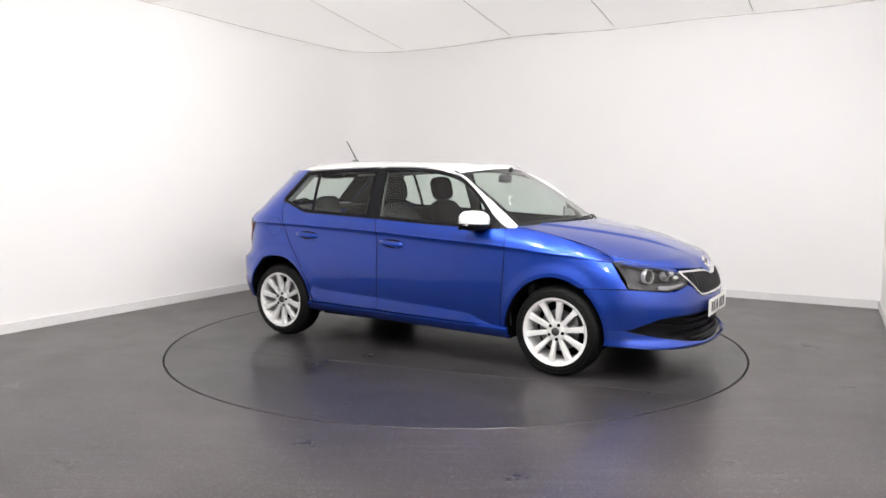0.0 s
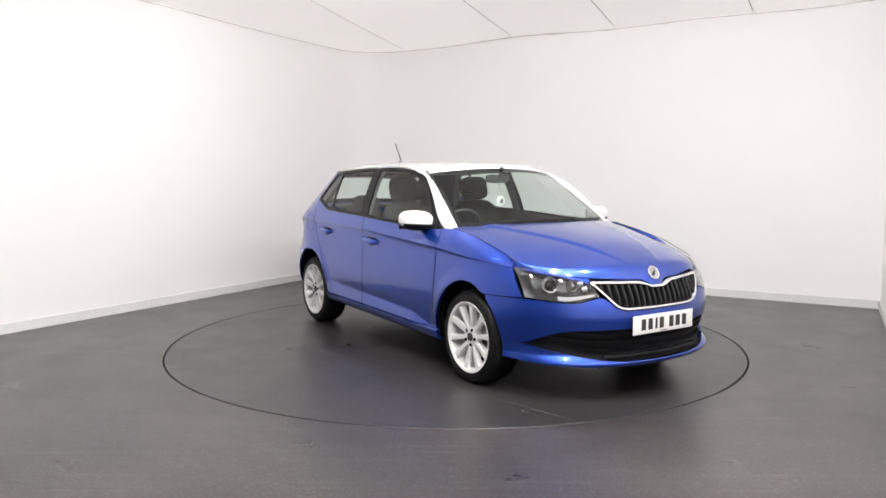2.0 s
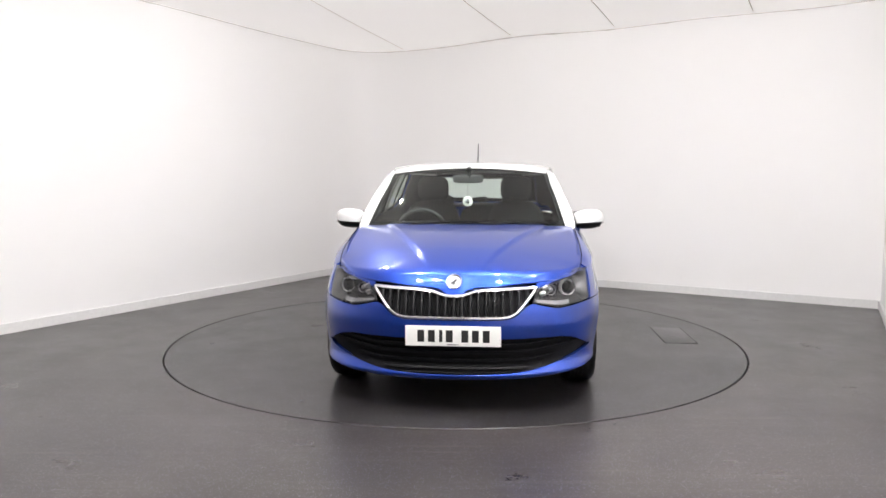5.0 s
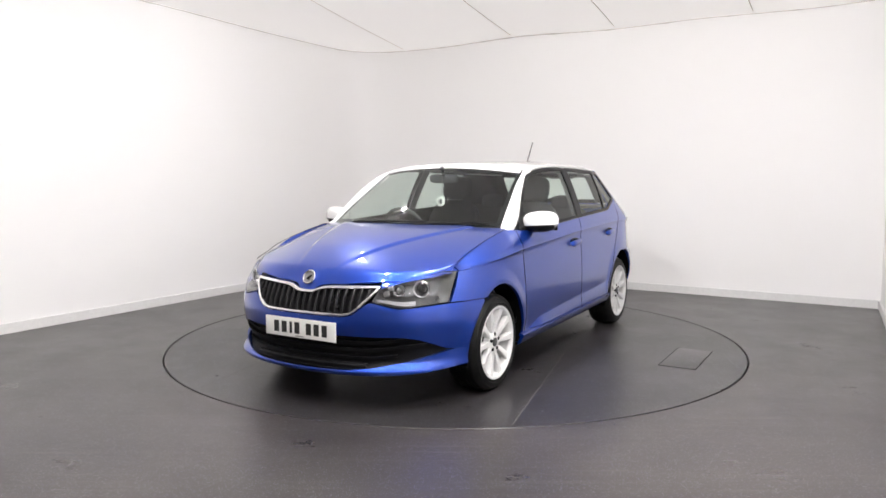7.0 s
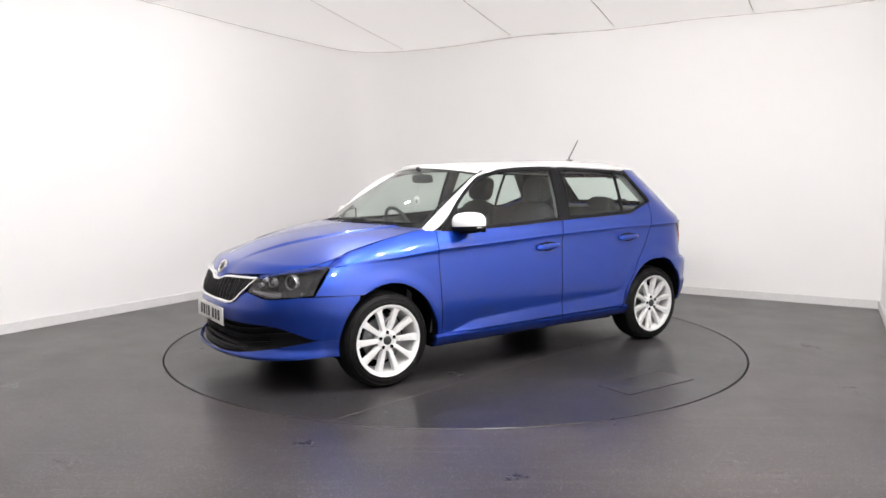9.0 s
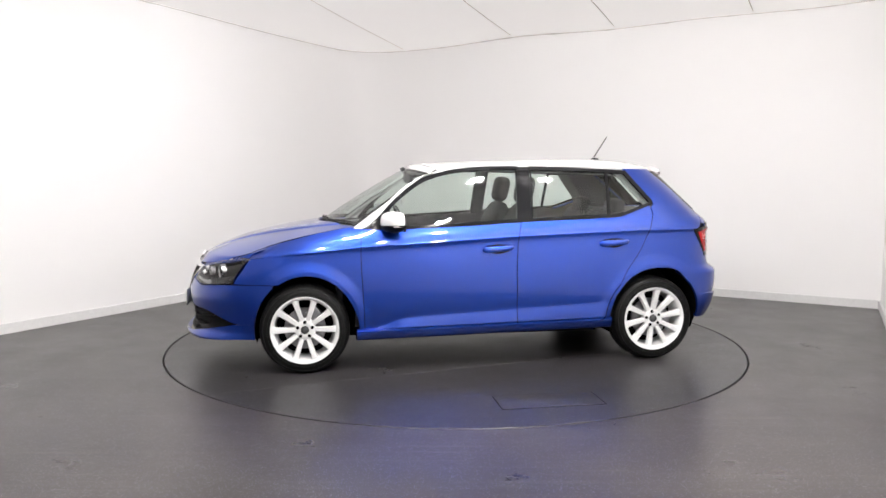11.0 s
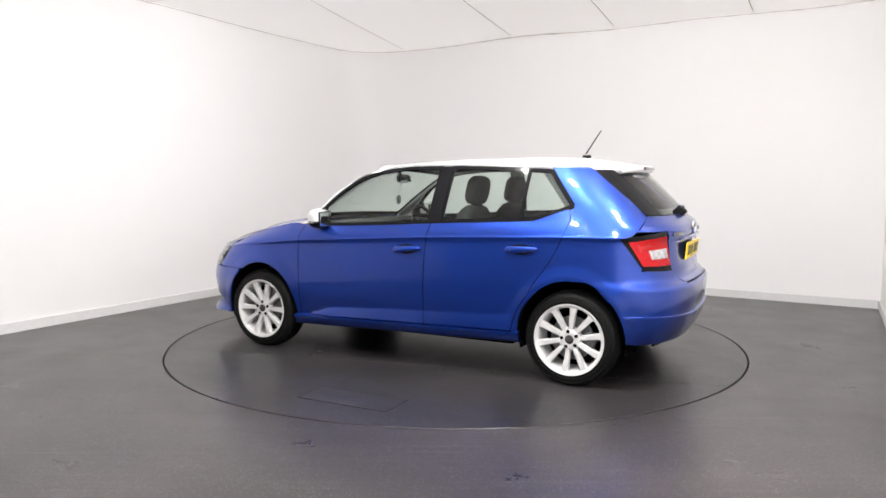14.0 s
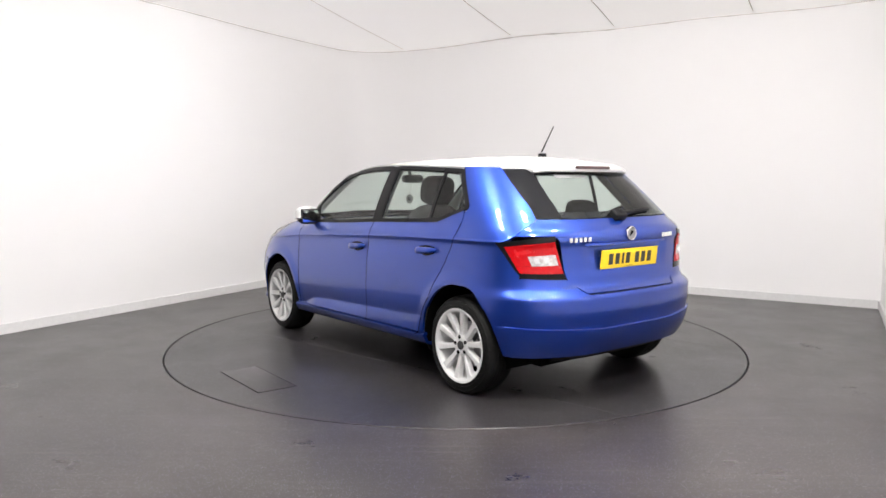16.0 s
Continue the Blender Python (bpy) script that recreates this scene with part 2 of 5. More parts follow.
def ceiling_seam(u, slant, v0, v1):
    """A welted seam that runs across the fabric away from the back wall."""
    bm = bmesh.new()
    n, rows = 50, []
    for i in range(n + 1):
        v = v0 + (v1 - v0) * i / n
        row = []
        for d, h in ((-0.008, 0.003), (-0.005, -0.004), (0.005, -0.004), (0.008, 0.003)):
            p = CORNER + BACK_DIR * (u + slant * v + d) - LEFT_DIR * v
            row.append(bm.verts.new((p.x, p.y, ceiling_z(u + slant * v, v) + h)))
        rows.append(row)
    for r, s in zip(rows, rows[1:]):
        for k in range(3):
            bm.faces.new((r[k], r[k + 1], s[k + 1], s[k]))
    bmesh.ops.recalc_face_normals(bm, faces=bm.faces)
    solid("trim", bm, MAT_SEAM, "thin sewn seam across the fabric ceiling", kind="structure", smooth=True)


def ceiling_hem():
    """The puckered dark shadow joint where the fabric meets the walls."""
    bm = bmesh.new()
    line = [CORNER - LEFT_DIR * v for v in np.linspace(4.5, 0.95, 60)] + CURVE[1:-1] + [CORNER + BACK_DIR * u for u in np.linspace(0.95, 6.3, 90)]
    rows = []
    for k, p in enumerate(line):
        d = p - CORNER
        u, v = max(d.dot(BACK_DIR), 0), max(-d.dot(LEFT_DIR), 0)
        inner = (Vector((0.0, 2.0)) - p).normalized() * 0.006
        z = ceiling_z(u, v) - 0.002
        drop = 0.006 + 0.007 * max(0, math.sin(k * 0.83) * math.sin(k * 0.31 + 1))
        rows.append([bm.verts.new((q.x, q.y, h)) for q, h in ((p - inner, z), (p + inner, z), (p + inner, z - drop), (p - inner, z - drop))])
    for r, q in zip(rows, rows[1:]):
        for k in range(4):
            bm.faces.new((r[k], r[(k + 1) % 4], q[(k + 1) % 4], q[k]))
    bm.faces.new(rows[0])
    bm.faces.new(rows[-1][::-1])
    bmesh.ops.recalc_face_normals(bm, faces=bm.faces)
    solid("trim", bm, MAT_SEAM, "thin puckered grey hem along the fabric ceiling", kind="structure", smooth=True)


ceiling_hem()
for seam_u, seam_slant in ((0.72, 0.26), (2.36, 0.20), (3.70, 0.12), (5.20, 0.03)):
    ceiling_seam(seam_u, seam_slant, 0.12, 3.2)


def make_ceiling_light(x, y):
    top = new("ceiling_light")
    tagged(top, "oblong opal box light mounted on the ceiling", "ceiling light", "ceiling lights")
    w, l, f = 0.066, 0.046, 0.010
    bm = bmesh.new()
    for x0, x1, y0, y1 in ((-w - f, w + f, -l - f, -l), (-w - f, w + f, l, l + f), (-w - f, -w, -l, l), (w, w + f, -l, l)):
        box(bm, x0, x1, y0, y1, -0.03, 0.03, bevel=0.003)
    part("frame", bm, MAT_FRAME, top)
    bm = bmesh.new()
    box(bm, -w + 0.001, w - 0.001, -l + 0.001, l - 0.001, -0.070, 0.01, bevel=0.010)
    part("diffuser", bm, MAT_PANEL, top, "glowing white diffuser", smooth=False)
    top.matrix_basis = pose(x, y, CEIL - 0.045)
    return top


_first = make_ceiling_light(*LIGHT_SPOTS[0])
for sx, sy in LIGHT_SPOTS[1:]:
    copy_thing(_first, pose(sx, sy, CEIL - 0.045))
# a smaller fill light added out of view beyond the turntable, for the corner
tagged(copy_thing(_first, pose(-1.2, 0.5, CEIL - 0.045) @ Matrix.Diagonal((0.6, 0.6, 0.6, 1))), "small added fill light on the ceiling, out of view", "ceiling light", "ceiling lights")


# the turntable, flush with the floor
def make_turntable():
    top = new("turntable")
    tagged(top, "round dark vinyl car turntable flush with the floor", "turntable")
    n, bm = 160, bmesh.new()
    loops = []
    for r, z in ((TABLE_R - 0.001, -0.04), (TABLE_R, -0.003), (TABLE_R - 0.003, 0.0)):
        loops.append([bm.verts.new((r * math.cos(2 * math.pi * i / n), r * math.sin(2 * math.pi * i / n), z)) for i in range(n)])
    for a, b in zip(loops, loops[1:]):
        for i in range(n):
            j = (i + 1) % n
            bm.faces.new((a[i], a[j], b[j], b[i]))
    bm.faces.new(loops[-1])
    part("disc", bm, MAT_DISC, top, "dark speckled vinyl disc with scuffs", smooth=False)
    x0, x1, y0, y1, g = -0.53, 0.08, 1.69, 1.935, 0.006
    bm = bmesh.new()
    box(bm, x0, x1, y0, y1, -0.01, 0.0025, bevel=0.0012)
    part("hatch", bm, MAT_DISC, top, "flush rectangular access hatch")
    bm = bmesh.new()
    for a0, a1, b0, b1 in ((x0 - g, x1 + g, y0 - g, y0), (x0 - g, x1 + g, y1, y1 + g), (x0 - g, x0, y0, y1), (x1, x1 + g, y0, y1)):
        box(bm, a0, a1, b0, b1, -0.01, 0.0008)
    weld = bmesh.new()
    for y in (-1.05, 0.95):
        hx = math.sqrt(TABLE_R ** 2 - y * y) - 0.02
        box(weld, -hx, hx, y - 0.0025, y + 0.0025, -0.002, 0.0006, pose(0, 0, 0, 0, 0, 12))
    part("weld_seam", weld, MAT_WELD, top, "thin pale weld seams in the vinyl", smooth=False)
    part("hatch_gap", bm, MAT_DARK, top, "dark joint round the hatch", smooth=False)
    return top


turntable = make_turntable()


# ---------------------------------------------------------------- the car: shape functions
# car space: x forward, y to its left, z up, origin on the ground midway between the axles
def curve(*pts):
    """A smooth monotone curve through (a, b) pairs, as a function of a."""
    p = sorted(pts)
    X, Y = np.array([a for a, _ in p], float), np.array([b for _, b in p], float)
    h, d = np.diff(X), np.diff(Y) / np.diff(X)
    m = np.zeros(len(X))
    m[0], m[-1] = d[0], d[-1]
    for i in range(1, len(X) - 1):
        if d[i - 1] * d[i] > 0:
            w1, w2 = 2 * h[i] + h[i - 1], h[i] + 2 * h[i - 1]
            m[i] = (w1 + w2) / (w1 / d[i - 1] + w2 / d[i])

    def f(v):
        v = np.clip(np.asarray(v, float), X[0], X[-1])
        i = np.clip(np.searchsorted(X, v) - 1, 0, len(X) - 2)
        t = (v - X[i]) / h[i]
        return ((1 + 2 * t) * (1 - t) ** 2 * Y[i] + t * (1 - t) ** 2 * h[i] * m[i]
                + t * t * (3 - 2 * t) * Y[i + 1] + t * t * (t - 1) * h[i] * m[i + 1])
    return f


AXLE, TYRE_R = 1.235, 0.298
ARCH_F, ARCH_R = (1.222, 0.298, 0.336, 0.362), (-1.237, 0.298, 0.338, 0.370)   # x, z, half length, height
NOSE_X = curve((0.13, 2.0), (0.19, 2.055), (0.212, 2.09), (0.230, 2.100), (0.25, 2.085), (0.285, 2.052), (0.42, 2.062), (0.50, 2.072), (0.56, 2.066), (0.65, 2.035), (0.70, 2.005), (0.76, 1.955), (0.80, 1.90))
TAIL_X = curve((0.24, -1.79), (0.30, -1.835), (0.38, -1.872), (0.47, -1.893), (0.56, -1.906), (0.615, -1.906), (0.632, -1.900), (0.645, -1.884), (0.675, -1.846), (0.73, -1.832), (0.80, -1.825), (0.90, -1.825), (0.955, -1.835), (0.99, -1.825), (1.05, -1.765), (1.37, -1.455), (1.45, -1.37))
CREASE_Z = curve((2.1, 0.72), (1.55, 0.775), (1.17, 0.812), (0.86, 0.842), (0.57, 0.858), (0.18, 0.880), (-0.2, 0.901), (-0.58, 0.916), (-0.96, 0.928), (-1.2, 0.936), (-1.5, 0.940), (-1.95, 0.945))
HALF_W = curve((0.10, 0.785), (0.20, 0.810), (0.30, 0.833), (0.40, 0.849), (0.47, 0.8545), (0.53, 0.8555), (0.62, 0.8535), (0.70, 0.8490), (0.78, 0.8425), (0.85, 0.8355), (0.875, 0.8345), (0.90, 0.842), (1.2, 0.842))
EDGE_Y = curve((-1.95, 0.73), (-1.6, 0.782), (-1.2, 0.798), (-0.3, 0.806), (0.45, 0.803), (0.72, 0.790), (0.86, 0.760), (0.95, 0.742), (1.2, 0.742), (1.45, 0.742), (1.6, 0.728), (1.75, 0.69), (2.0, 0.6))
EDGE_Z = curve((-1.95, 1.05), (-1.2, 1.045), (-0.99, 1.03), (-0.3, 1.0), (0.31, 0.968), (0.72, 0.957), (0.86, 0.962), (0.95, 0.968), (1.05, 0.952), (1.2, 0.922), (1.45, 0.858), (1.6, 0.803), (1.75, 0.765), (2.0, 0.74))
SCULPT_Z = curve((-0.9, 0.36), (-0.853, 0.44), (-0.777, 0.426), (-0.212, 0.401), (0.45, 0.368), (0.587, 0.357), (0.70, 0.315), (0.78, 0.292), (0.9, 0.29))
FRONT_A, TAIL_A = 0.96, 0.62
FP, FQ, RP, RQ = 3.5, 2.2, 3.6, 2.7


def half_width(x, z):
    """Half width of the flank at height z, before the nose and tail round off."""
    zc, ze, ye = CREASE_Z(x), EDGE_Z(x), EDGE_Y(x)
    yc = HALF_W(0.90)
    low = HALF_W(np.minimum(z + (0.90 - zc) * np.clip((z - 0.45) / 0.4, 0, 1), 0.9))
    # arch flares
    for cx, cz, rx, rz in (ARCH_F, ARCH_R):
        d = np.hypot((x - cx) / rx, (z - cz) / rz)
        low = low + 0.010 * np.clip((1.27 - d) / 0.20, 0, 1) ** 1.3 * np.clip((zc - z) / 0.10, 0, 1)
    # front lip stands proud
    low = low + 0.016 * np.clip((x - 1.54) / 0.12, 0, 1) * np.clip((0.345 - z) / 0.07, 0, 1)
    # lower door sculpture
    zs = SCULPT_Z(x)
    band = np.clip((zs - z) / np.maximum(zs - 0.292, 0.01), 0, 1) * np.clip((x + 0.90) / 0.06, 0, 1) * np.clip((0.80 - x) / 0.22, 0, 1)
    low = low + 0.030 * band * (z > 0.285)
    v = np.clip((z - zc) / np.maximum(ze - zc, 0.02), 0, 1)
    up = yc - 0.004 * np.clip(v / 0.10, 0, 1) - (yc - 0.004 - ye) * v ** (1.5 - 0.45 * np.clip((-x - 0.9) / 0.4, 0, 1))
    dz = np.maximum(z - ze, 0)
    up = up - (0.29 + 0.16 * np.clip((-x - 0.9) / 0.5, 0, 1) + 0.10 * np.clip((x + 0.1) / 0.5, 0, 1)) * dz - 0.33 * dz * dz
    return np.where(z <= zc, low, up)


def flank(x, z):
    """The body's left surface, seen from the side: (x, z) to a point."""
    x, z = np.asarray(x, float), np.asarray(z, float)
    w = half_width(x, z)
    rf = np.clip((x - (NOSE_X(z) - FRONT_A)) / FRONT_A, 0, 1)
    rr = np.clip(((TAIL_X(z) + TAIL_A) - x) / TAIL_A, 0, 1)
    y = w * (1 - rf ** FP) ** (1 / FQ) * (1 - rr ** RP) ** (1 / RQ)
    return np.stack([x, y, z], -1)


def nose(y, z):
    """The body's front surface, seen from the front: (y, z) to a point."""
    y, z = np.asarray(y, float), np.asarray(z, float)
    w = half_width(1.7, z)
    x = NOSE_X(z) - FRONT_A + FRONT_A * (1 - np.clip(np.abs(y) / w, 0, 1) ** FQ) ** (1 / FP)
    return np.stack([x, y, z], -1)


def tail(y, z):
    y, z = np.asarray(y, float), np.asarray(z, float)
    w = half_width(-1.6, z)
    x = TAIL_X(z) + TAIL_A - TAIL_A * (1 - np.clip(np.abs(y) / w, 0, 1) ** RQ) ** (1 / RP)
    return np.stack([x, y, z], -1)


def nose_wrap(a, z):
    """Round the front by an angle: 0 at the flank, 90 at the middle."""
    a, z = np.radians(np.asarray(a, float)), np.asarray(z, float)
    x = NOSE_X(z) - FRONT_A + FRONT_A * np.sin(a) ** (2 / FP)
    y = half_width(np.minimum(x, 1.7), z) * np.maximum(np.cos(a), 0) ** (2 / FQ)
    return np.stack([x, y, z], -1)


def tail_wrap(a, z):
    a, z = np.radians(np.asarray(a, float)), np.asarray(z, float)
    x = TAIL_X(z) + TAIL_A - TAIL_A * np.sin(a) ** (2 / RP)
    y = half_width(np.maximum(x, -1.6), z) * np.maximum(np.cos(a), 0) ** (2 / RQ)
    return np.stack([x, y, z], -1)


def nose_angle(z, x=None, y=None):
    """The wrap angle of a point given by its x or its y."""
    if x is not None:
        return math.degrees(math.asin(min(1, max(0, (x - float(NOSE_X(z)) + FRONT_A) / FRONT_A)) ** (FP / 2)))
    return math.degrees(math.acos(min(1, y / float(half_width(1.7, np.float64(z)))) ** (FQ / 2)))


def tail_angle(z, x=None, y=None):
    if x is not None:
        return math.degrees(math.asin(min(1, max(0, (float(TAIL_X(z)) + TAIL_A - x) / TAIL_A)) ** (RP / 2)))
    return math.degrees(math.acos(min(1, y / float(half_width(-1.6, np.float64(z)))) ** (RQ / 2)))


HOOD_Z = curve((2.06, 0.655), (2.02, 0.70), (1.98, 0.745), (1.93, 0.785), (1.811, 0.838), (1.62, 0.898), (1.431, 0.941), (1.243, 0.974), (1.05, 1.0), (0.85, 1.02))
HOOD_D = curve((0.85, 0.04), (1.05, 0.052), (1.2, 0.068), (1.45, 0.095), (1.6, 0.110), (1.75, 0.125), (2.06, 0.10))


def bonnet(x, y):
    x, y = np.asarray(x, float), np.asarray(y, float)
    a = np.abs(y)
    z = HOOD_Z(x) - HOOD_D(x) * (a / 0.742) ** 2.3
    ridge = 0.13 + (1.95 - x) * 0.42
    z = z + 0.011 * (1 - np.clip((a - ridge + 0.01) / 0.024, 0, 1)) * np.clip((1.97 - x) / 0.3, 0, 1) - 0.005
    return np.stack([x, y, z], -1)


# windscreen and roof
def screen(y, v):
    """The windscreen: v is 0 at its foot and 1 at its head."""
    y, v = np.asarray(y, float), np.asarray(v, float)
    x0, x1 = 1.105 - 0.45 * y * y, 0.422 - 0.33 * y * y
    z0, z1 = 0.992 - 0.03 * y * y, 1.402 - 0.125 * y * y
    s = 0.012 * np.sin(np.pi * v)
    return np.stack([x0 + (x1 - x0) * v + s * 0.5, y, z0 + (z1 - z0) * v + s], -1)


SCREEN_Y = lambda v: 0.692 - 0.106 * v
ROOF_Z = curve((0.45, 1.406), (0.422, 1.410), (0.323, 1.419), (0.054, 1.434), (-0.39, 1.449), (-0.83, 1.455), (-1.09, 1.448), (-1.3, 1.424), (-1.5, 1.392), (-1.6, 1.37))
RAIL_Z = curve((0.45, 1.31), (0.403, 1.325), (0.30, 1.355), (0.242, 1.367), (0.044, 1.390), (-0.232, 1.397), (-0.34, 1.395), (-0.777, 1.381), (-1.0, 1.374), (-1.3, 1.362), (-1.5, 1.350), (-1.6, 1.345))


# ---------------------------------------------------------------- sheets
def lerp_rows(keys, subs):
    """Rows between key rows: lists of arrays, with subs steps between each pair."""
    rows = []
    for k, (a, b) in enumerate(zip(keys, keys[1:])):
        for i in range(subs[k]):
            rows.append(a + (b - a) * (i / subs[k]))
    rows.append(keys[-1])
    return rows


def sheet(P, thick=0.010, mirror=False, bm=None, rim=True):
    """A panel from a grid of points (columns, rows, 3); its edges turn inwards by thick."""
    P = np.array(P, float)
    if mirror:
        P = P * np.array([1, -1, 1])
    bm = bm or bmesh.new()
    nu, nv = P.shape[:2]
    V = [[bm.verts.new(P[i, j]) for j in range(nv)] for i in range(nu)]
    du, dv = np.gradient(P, axis=0), np.gradient(P, axis=1)
    N = np.cross(du, dv)
    L = np.linalg.norm(N, axis=2, keepdims=True)
    N = N / np.maximum(L, 1e-9)
    # outward: away from the middle of the cabin
    ref = P.reshape(-1, 3).mean(0) - np.array([0.1, 0, 0.55])
    flip = (N.reshape(-1, 3).mean(0) @ ref) < 0
    if flip:
        N = -N
    for i in range(nu - 1):
        for j in range(nv - 1):
            q = [V[i][j], V[i + 1][j], V[i + 1][j + 1], V[i][j + 1]]
            keep = []
            for v in q:
                if all((v.co - k.co).length > 1e-7 for k in keep):
                    keep.append(v)
            if len(keep) > 2:
                bm.faces.new(keep[::-1] if flip else keep)
    if rim and thick:
        edge = [(i, 0) for i in range(nu)] + [(nu - 1, j) for j in range(1, nv)] + [(i, nv - 1) for i in range(nu - 2, -1, -1)] + [(0, j) for j in range(nv - 2, 0, -1)]
        inner = [bm.verts.new(P[i, j] - N[i, j] * thick) for i, j in edge]
        for k in range(len(edge)):
            a, b = edge[k], edge[(k + 1) % len(edge)]
            va, vb = V[a[0]][a[1]], V[b[0]][b[1]]
            if (va.co - vb.co).length < 1e-7:
                continue
            q = (va, inner[k], inner[(k + 1) % len(edge)], vb)
            try:
                bm.faces.new(q if not flip else q[::-1])
            except ValueError:
                pass
    return bm


def offset(P, d):
    """Moves a grid of points outwards (from the car's middle) by d."""
    P = np.array(P, float)
    N = np.cross(np.gradient(P, axis=0), np.gradient(P, axis=1))
    N /= np.maximum(np.linalg.norm(N, axis=2, keepdims=True), 1e-9)
    ref = P.reshape(-1, 3).mean(0) - np.array([0.1, 0, 0.55])
    if (N.reshape(-1, 3).mean(0) @ ref) < 0:
        N = -N
    return P + N * d


def path2(pts, n, smooth=False):
    """n points evenly along a 2D line."""
    p = np.array(pts, float)
    if smooth and len(p) > 2:
        q = []
        ext = np.vstack([2 * p[0] - p[1], p, 2 * p[-1] - p[-2]])
        for i in range(1, len(ext) - 2):
            for t in np.linspace(0, 1, 12, endpoint=False):
                a, b, c, d = ext[i - 1:i + 3]
                q.append(0.5 * (2 * b + (c - a) * t + (2 * a - 5 * b + 4 * c - d) * t * t + (3 * b - a - 3 * c + d) * t ** 3))
        q.append(p[-1])
        p = np.array(q)
    s = np.r_[0, np.cumsum(np.linalg.norm(np.diff(p, axis=0), axis=1))]
    u = np.linspace(0, s[-1], n)
    return np.stack([np.interp(u, s, p[:, k]) for k in range(p.shape[1])], 1)


def between(top, bot, nv):
    """A grid of 2D (or 3D) points between two lines of equal length."""
    t = np.linspace(0, 1, nv)[None, :, None]
    return bot[:, None] * (1 - t) + top[:, None] * t


def flat(P2, fn):
    return fn(P2[..., 0], P2[..., 1])


def ribbon(line, width, fn, lift=0.003, thick=0.004, mirror=False, bm=None):
    """A strip that follows a 2D line on a surface."""
    d = np.gradient(line, axis=0)
    n = np.stack([-d[:, 1], d[:, 0]], 1)
    n /= np.maximum(np.linalg.norm(n, axis=1, keepdims=True), 1e-9)
    G = between(line + n * width / 2, line - n * width / 2, 4)
    return sheet(offset(flat(G, fn), lift), thick, mirror, bm)


def arch_x(arch, z, side):
    cx, cz, rx, rz = arch
    return cx + side * rx * np.sqrt(np.clip(1 - ((np.asarray(z, float) - cz) / rz) ** 2, 0, 1))


def arch_z(arch, x):
    cx, cz, rx, rz = arch
    return cz + rz * np.sqrt(np.clip(1 - ((np.asarray(x, float) - cx) / rx) ** 2, 0, 1))


# ---------------------------------------------------------------- car materials
BLUE = (0.0045, 0.042, 0.335)
MAT_BLUE = car_paint("metallic_blue_paint", BLUE, 0.80, 0.35)
MAT_WHITE = car_paint("white_gloss_paint", (0.60, 0.60, 0.60), 0.0, 0.35)
MAT_RIM = plain("white_wheel_paint", (0.62, 0.62, 0.62), 0.4, coat=0.5, grain=0.03)
MAT_TRIM = plain("black_gloss_trim", (0.008, 0.008, 0.009), 0.10, spec=0.10)
MAT_PLASTIC = plain("black_grained_plastic", (0.008, 0.008, 0.009), 0.45, grain=0.25, scale=300, relief=0.0004, spec=0.08)
MAT_RUBBER = plain("black_rubber", (0.006, 0.006, 0.006), 0.45, grain=0.3, scale=80, relief=0.0006, spec=0.14)
MAT_SLAT = plain("satin_black_slat", (0.007, 0.007, 0.008), 0.3, grain=0.1, spec=0.25)
MAT_DARKRED = plain("dark_red_lens", (0.035, 0.003, 0.004), 0.12, coat=1.0)
MAT_CHROME = plain("bright_chrome", (0.86, 0.86, 0.87), 0.10, metal=1.0)
MAT_SILVER = plain("satin_silver", (0.55, 0.55, 0.56), 0.28, metal=1.0, grain=0.05)
MAT_STEEL = plain("brushed_steel", (0.32, 0.32, 0.33), 0.38, metal=1.0, grain=0.15, scale=120)
MAT_CLOTH = plain("dark_seat_cloth", (0.022, 0.022, 0.024), 0.9, grain=0.35, scale=220, relief=0.001)
MAT_CABIN = plain("dark_cabin_plastic", (0.035, 0.035, 0.037), 0.6, grain=0.2, scale=150)
MAT_LINING = plain("grey_cabin_lining", (0.13, 0.13, 0.13), 0.85, grain=0.1, scale=150)
MAT_GLASS = pane_glass("green_tinted_glass", (0.82, 0.89, 0.855))
MAT_LENS = pane_glass("clear_lamp_lens", (0.90, 0.91, 0.92))
MAT_REDLENS = plain("red_lamp_lens", (0.40, 0.003, 0.006), 0.25, spec=0.3, grain=0.15, scale=60)
MAT_CLEARLENS = plain("clear_ribbed_lens", (0.46, 0.43, 0.43), 0.2, coat=0.8, grain=0.45, scale=34, relief=0.003)
MAT_BOWL = plain("smoked_lamp_housing", (0.022, 0.022, 0.024), 0.30, metal=0.3, grain=0.1)
MAT_MIRROR = plain("mirror_glass", (0.55, 0.56, 0.58), 0.01, metal=1.0)
MAT_PLATE_W = plain("white_reflective_plate", (0.80, 0.80, 0.78), 0.35, grain=0.02)
MAT_PLATE_Y = plain("yellow_reflective_plate", (0.85, 0.58, 0.01), 0.35, grain=0.02)
MAT_BAR = plain("black_plate_print", (0.012, 0.012, 0.012), 0.5)
MAT_ORANGE = plain("amber_lens", (0.8, 0.25, 0.02), 0.2, coat=1.0)

# ---------------------------------------------------------------- the car: panels
car = new("car")
tagged(car, "small blue five-door hatchback with white roof, mirrors and alloy wheels", "car")
GAP = 0.0025


def both(make):
    """Makes a part for the left flank and its mirror image."""
    return [make(False), make(True)]


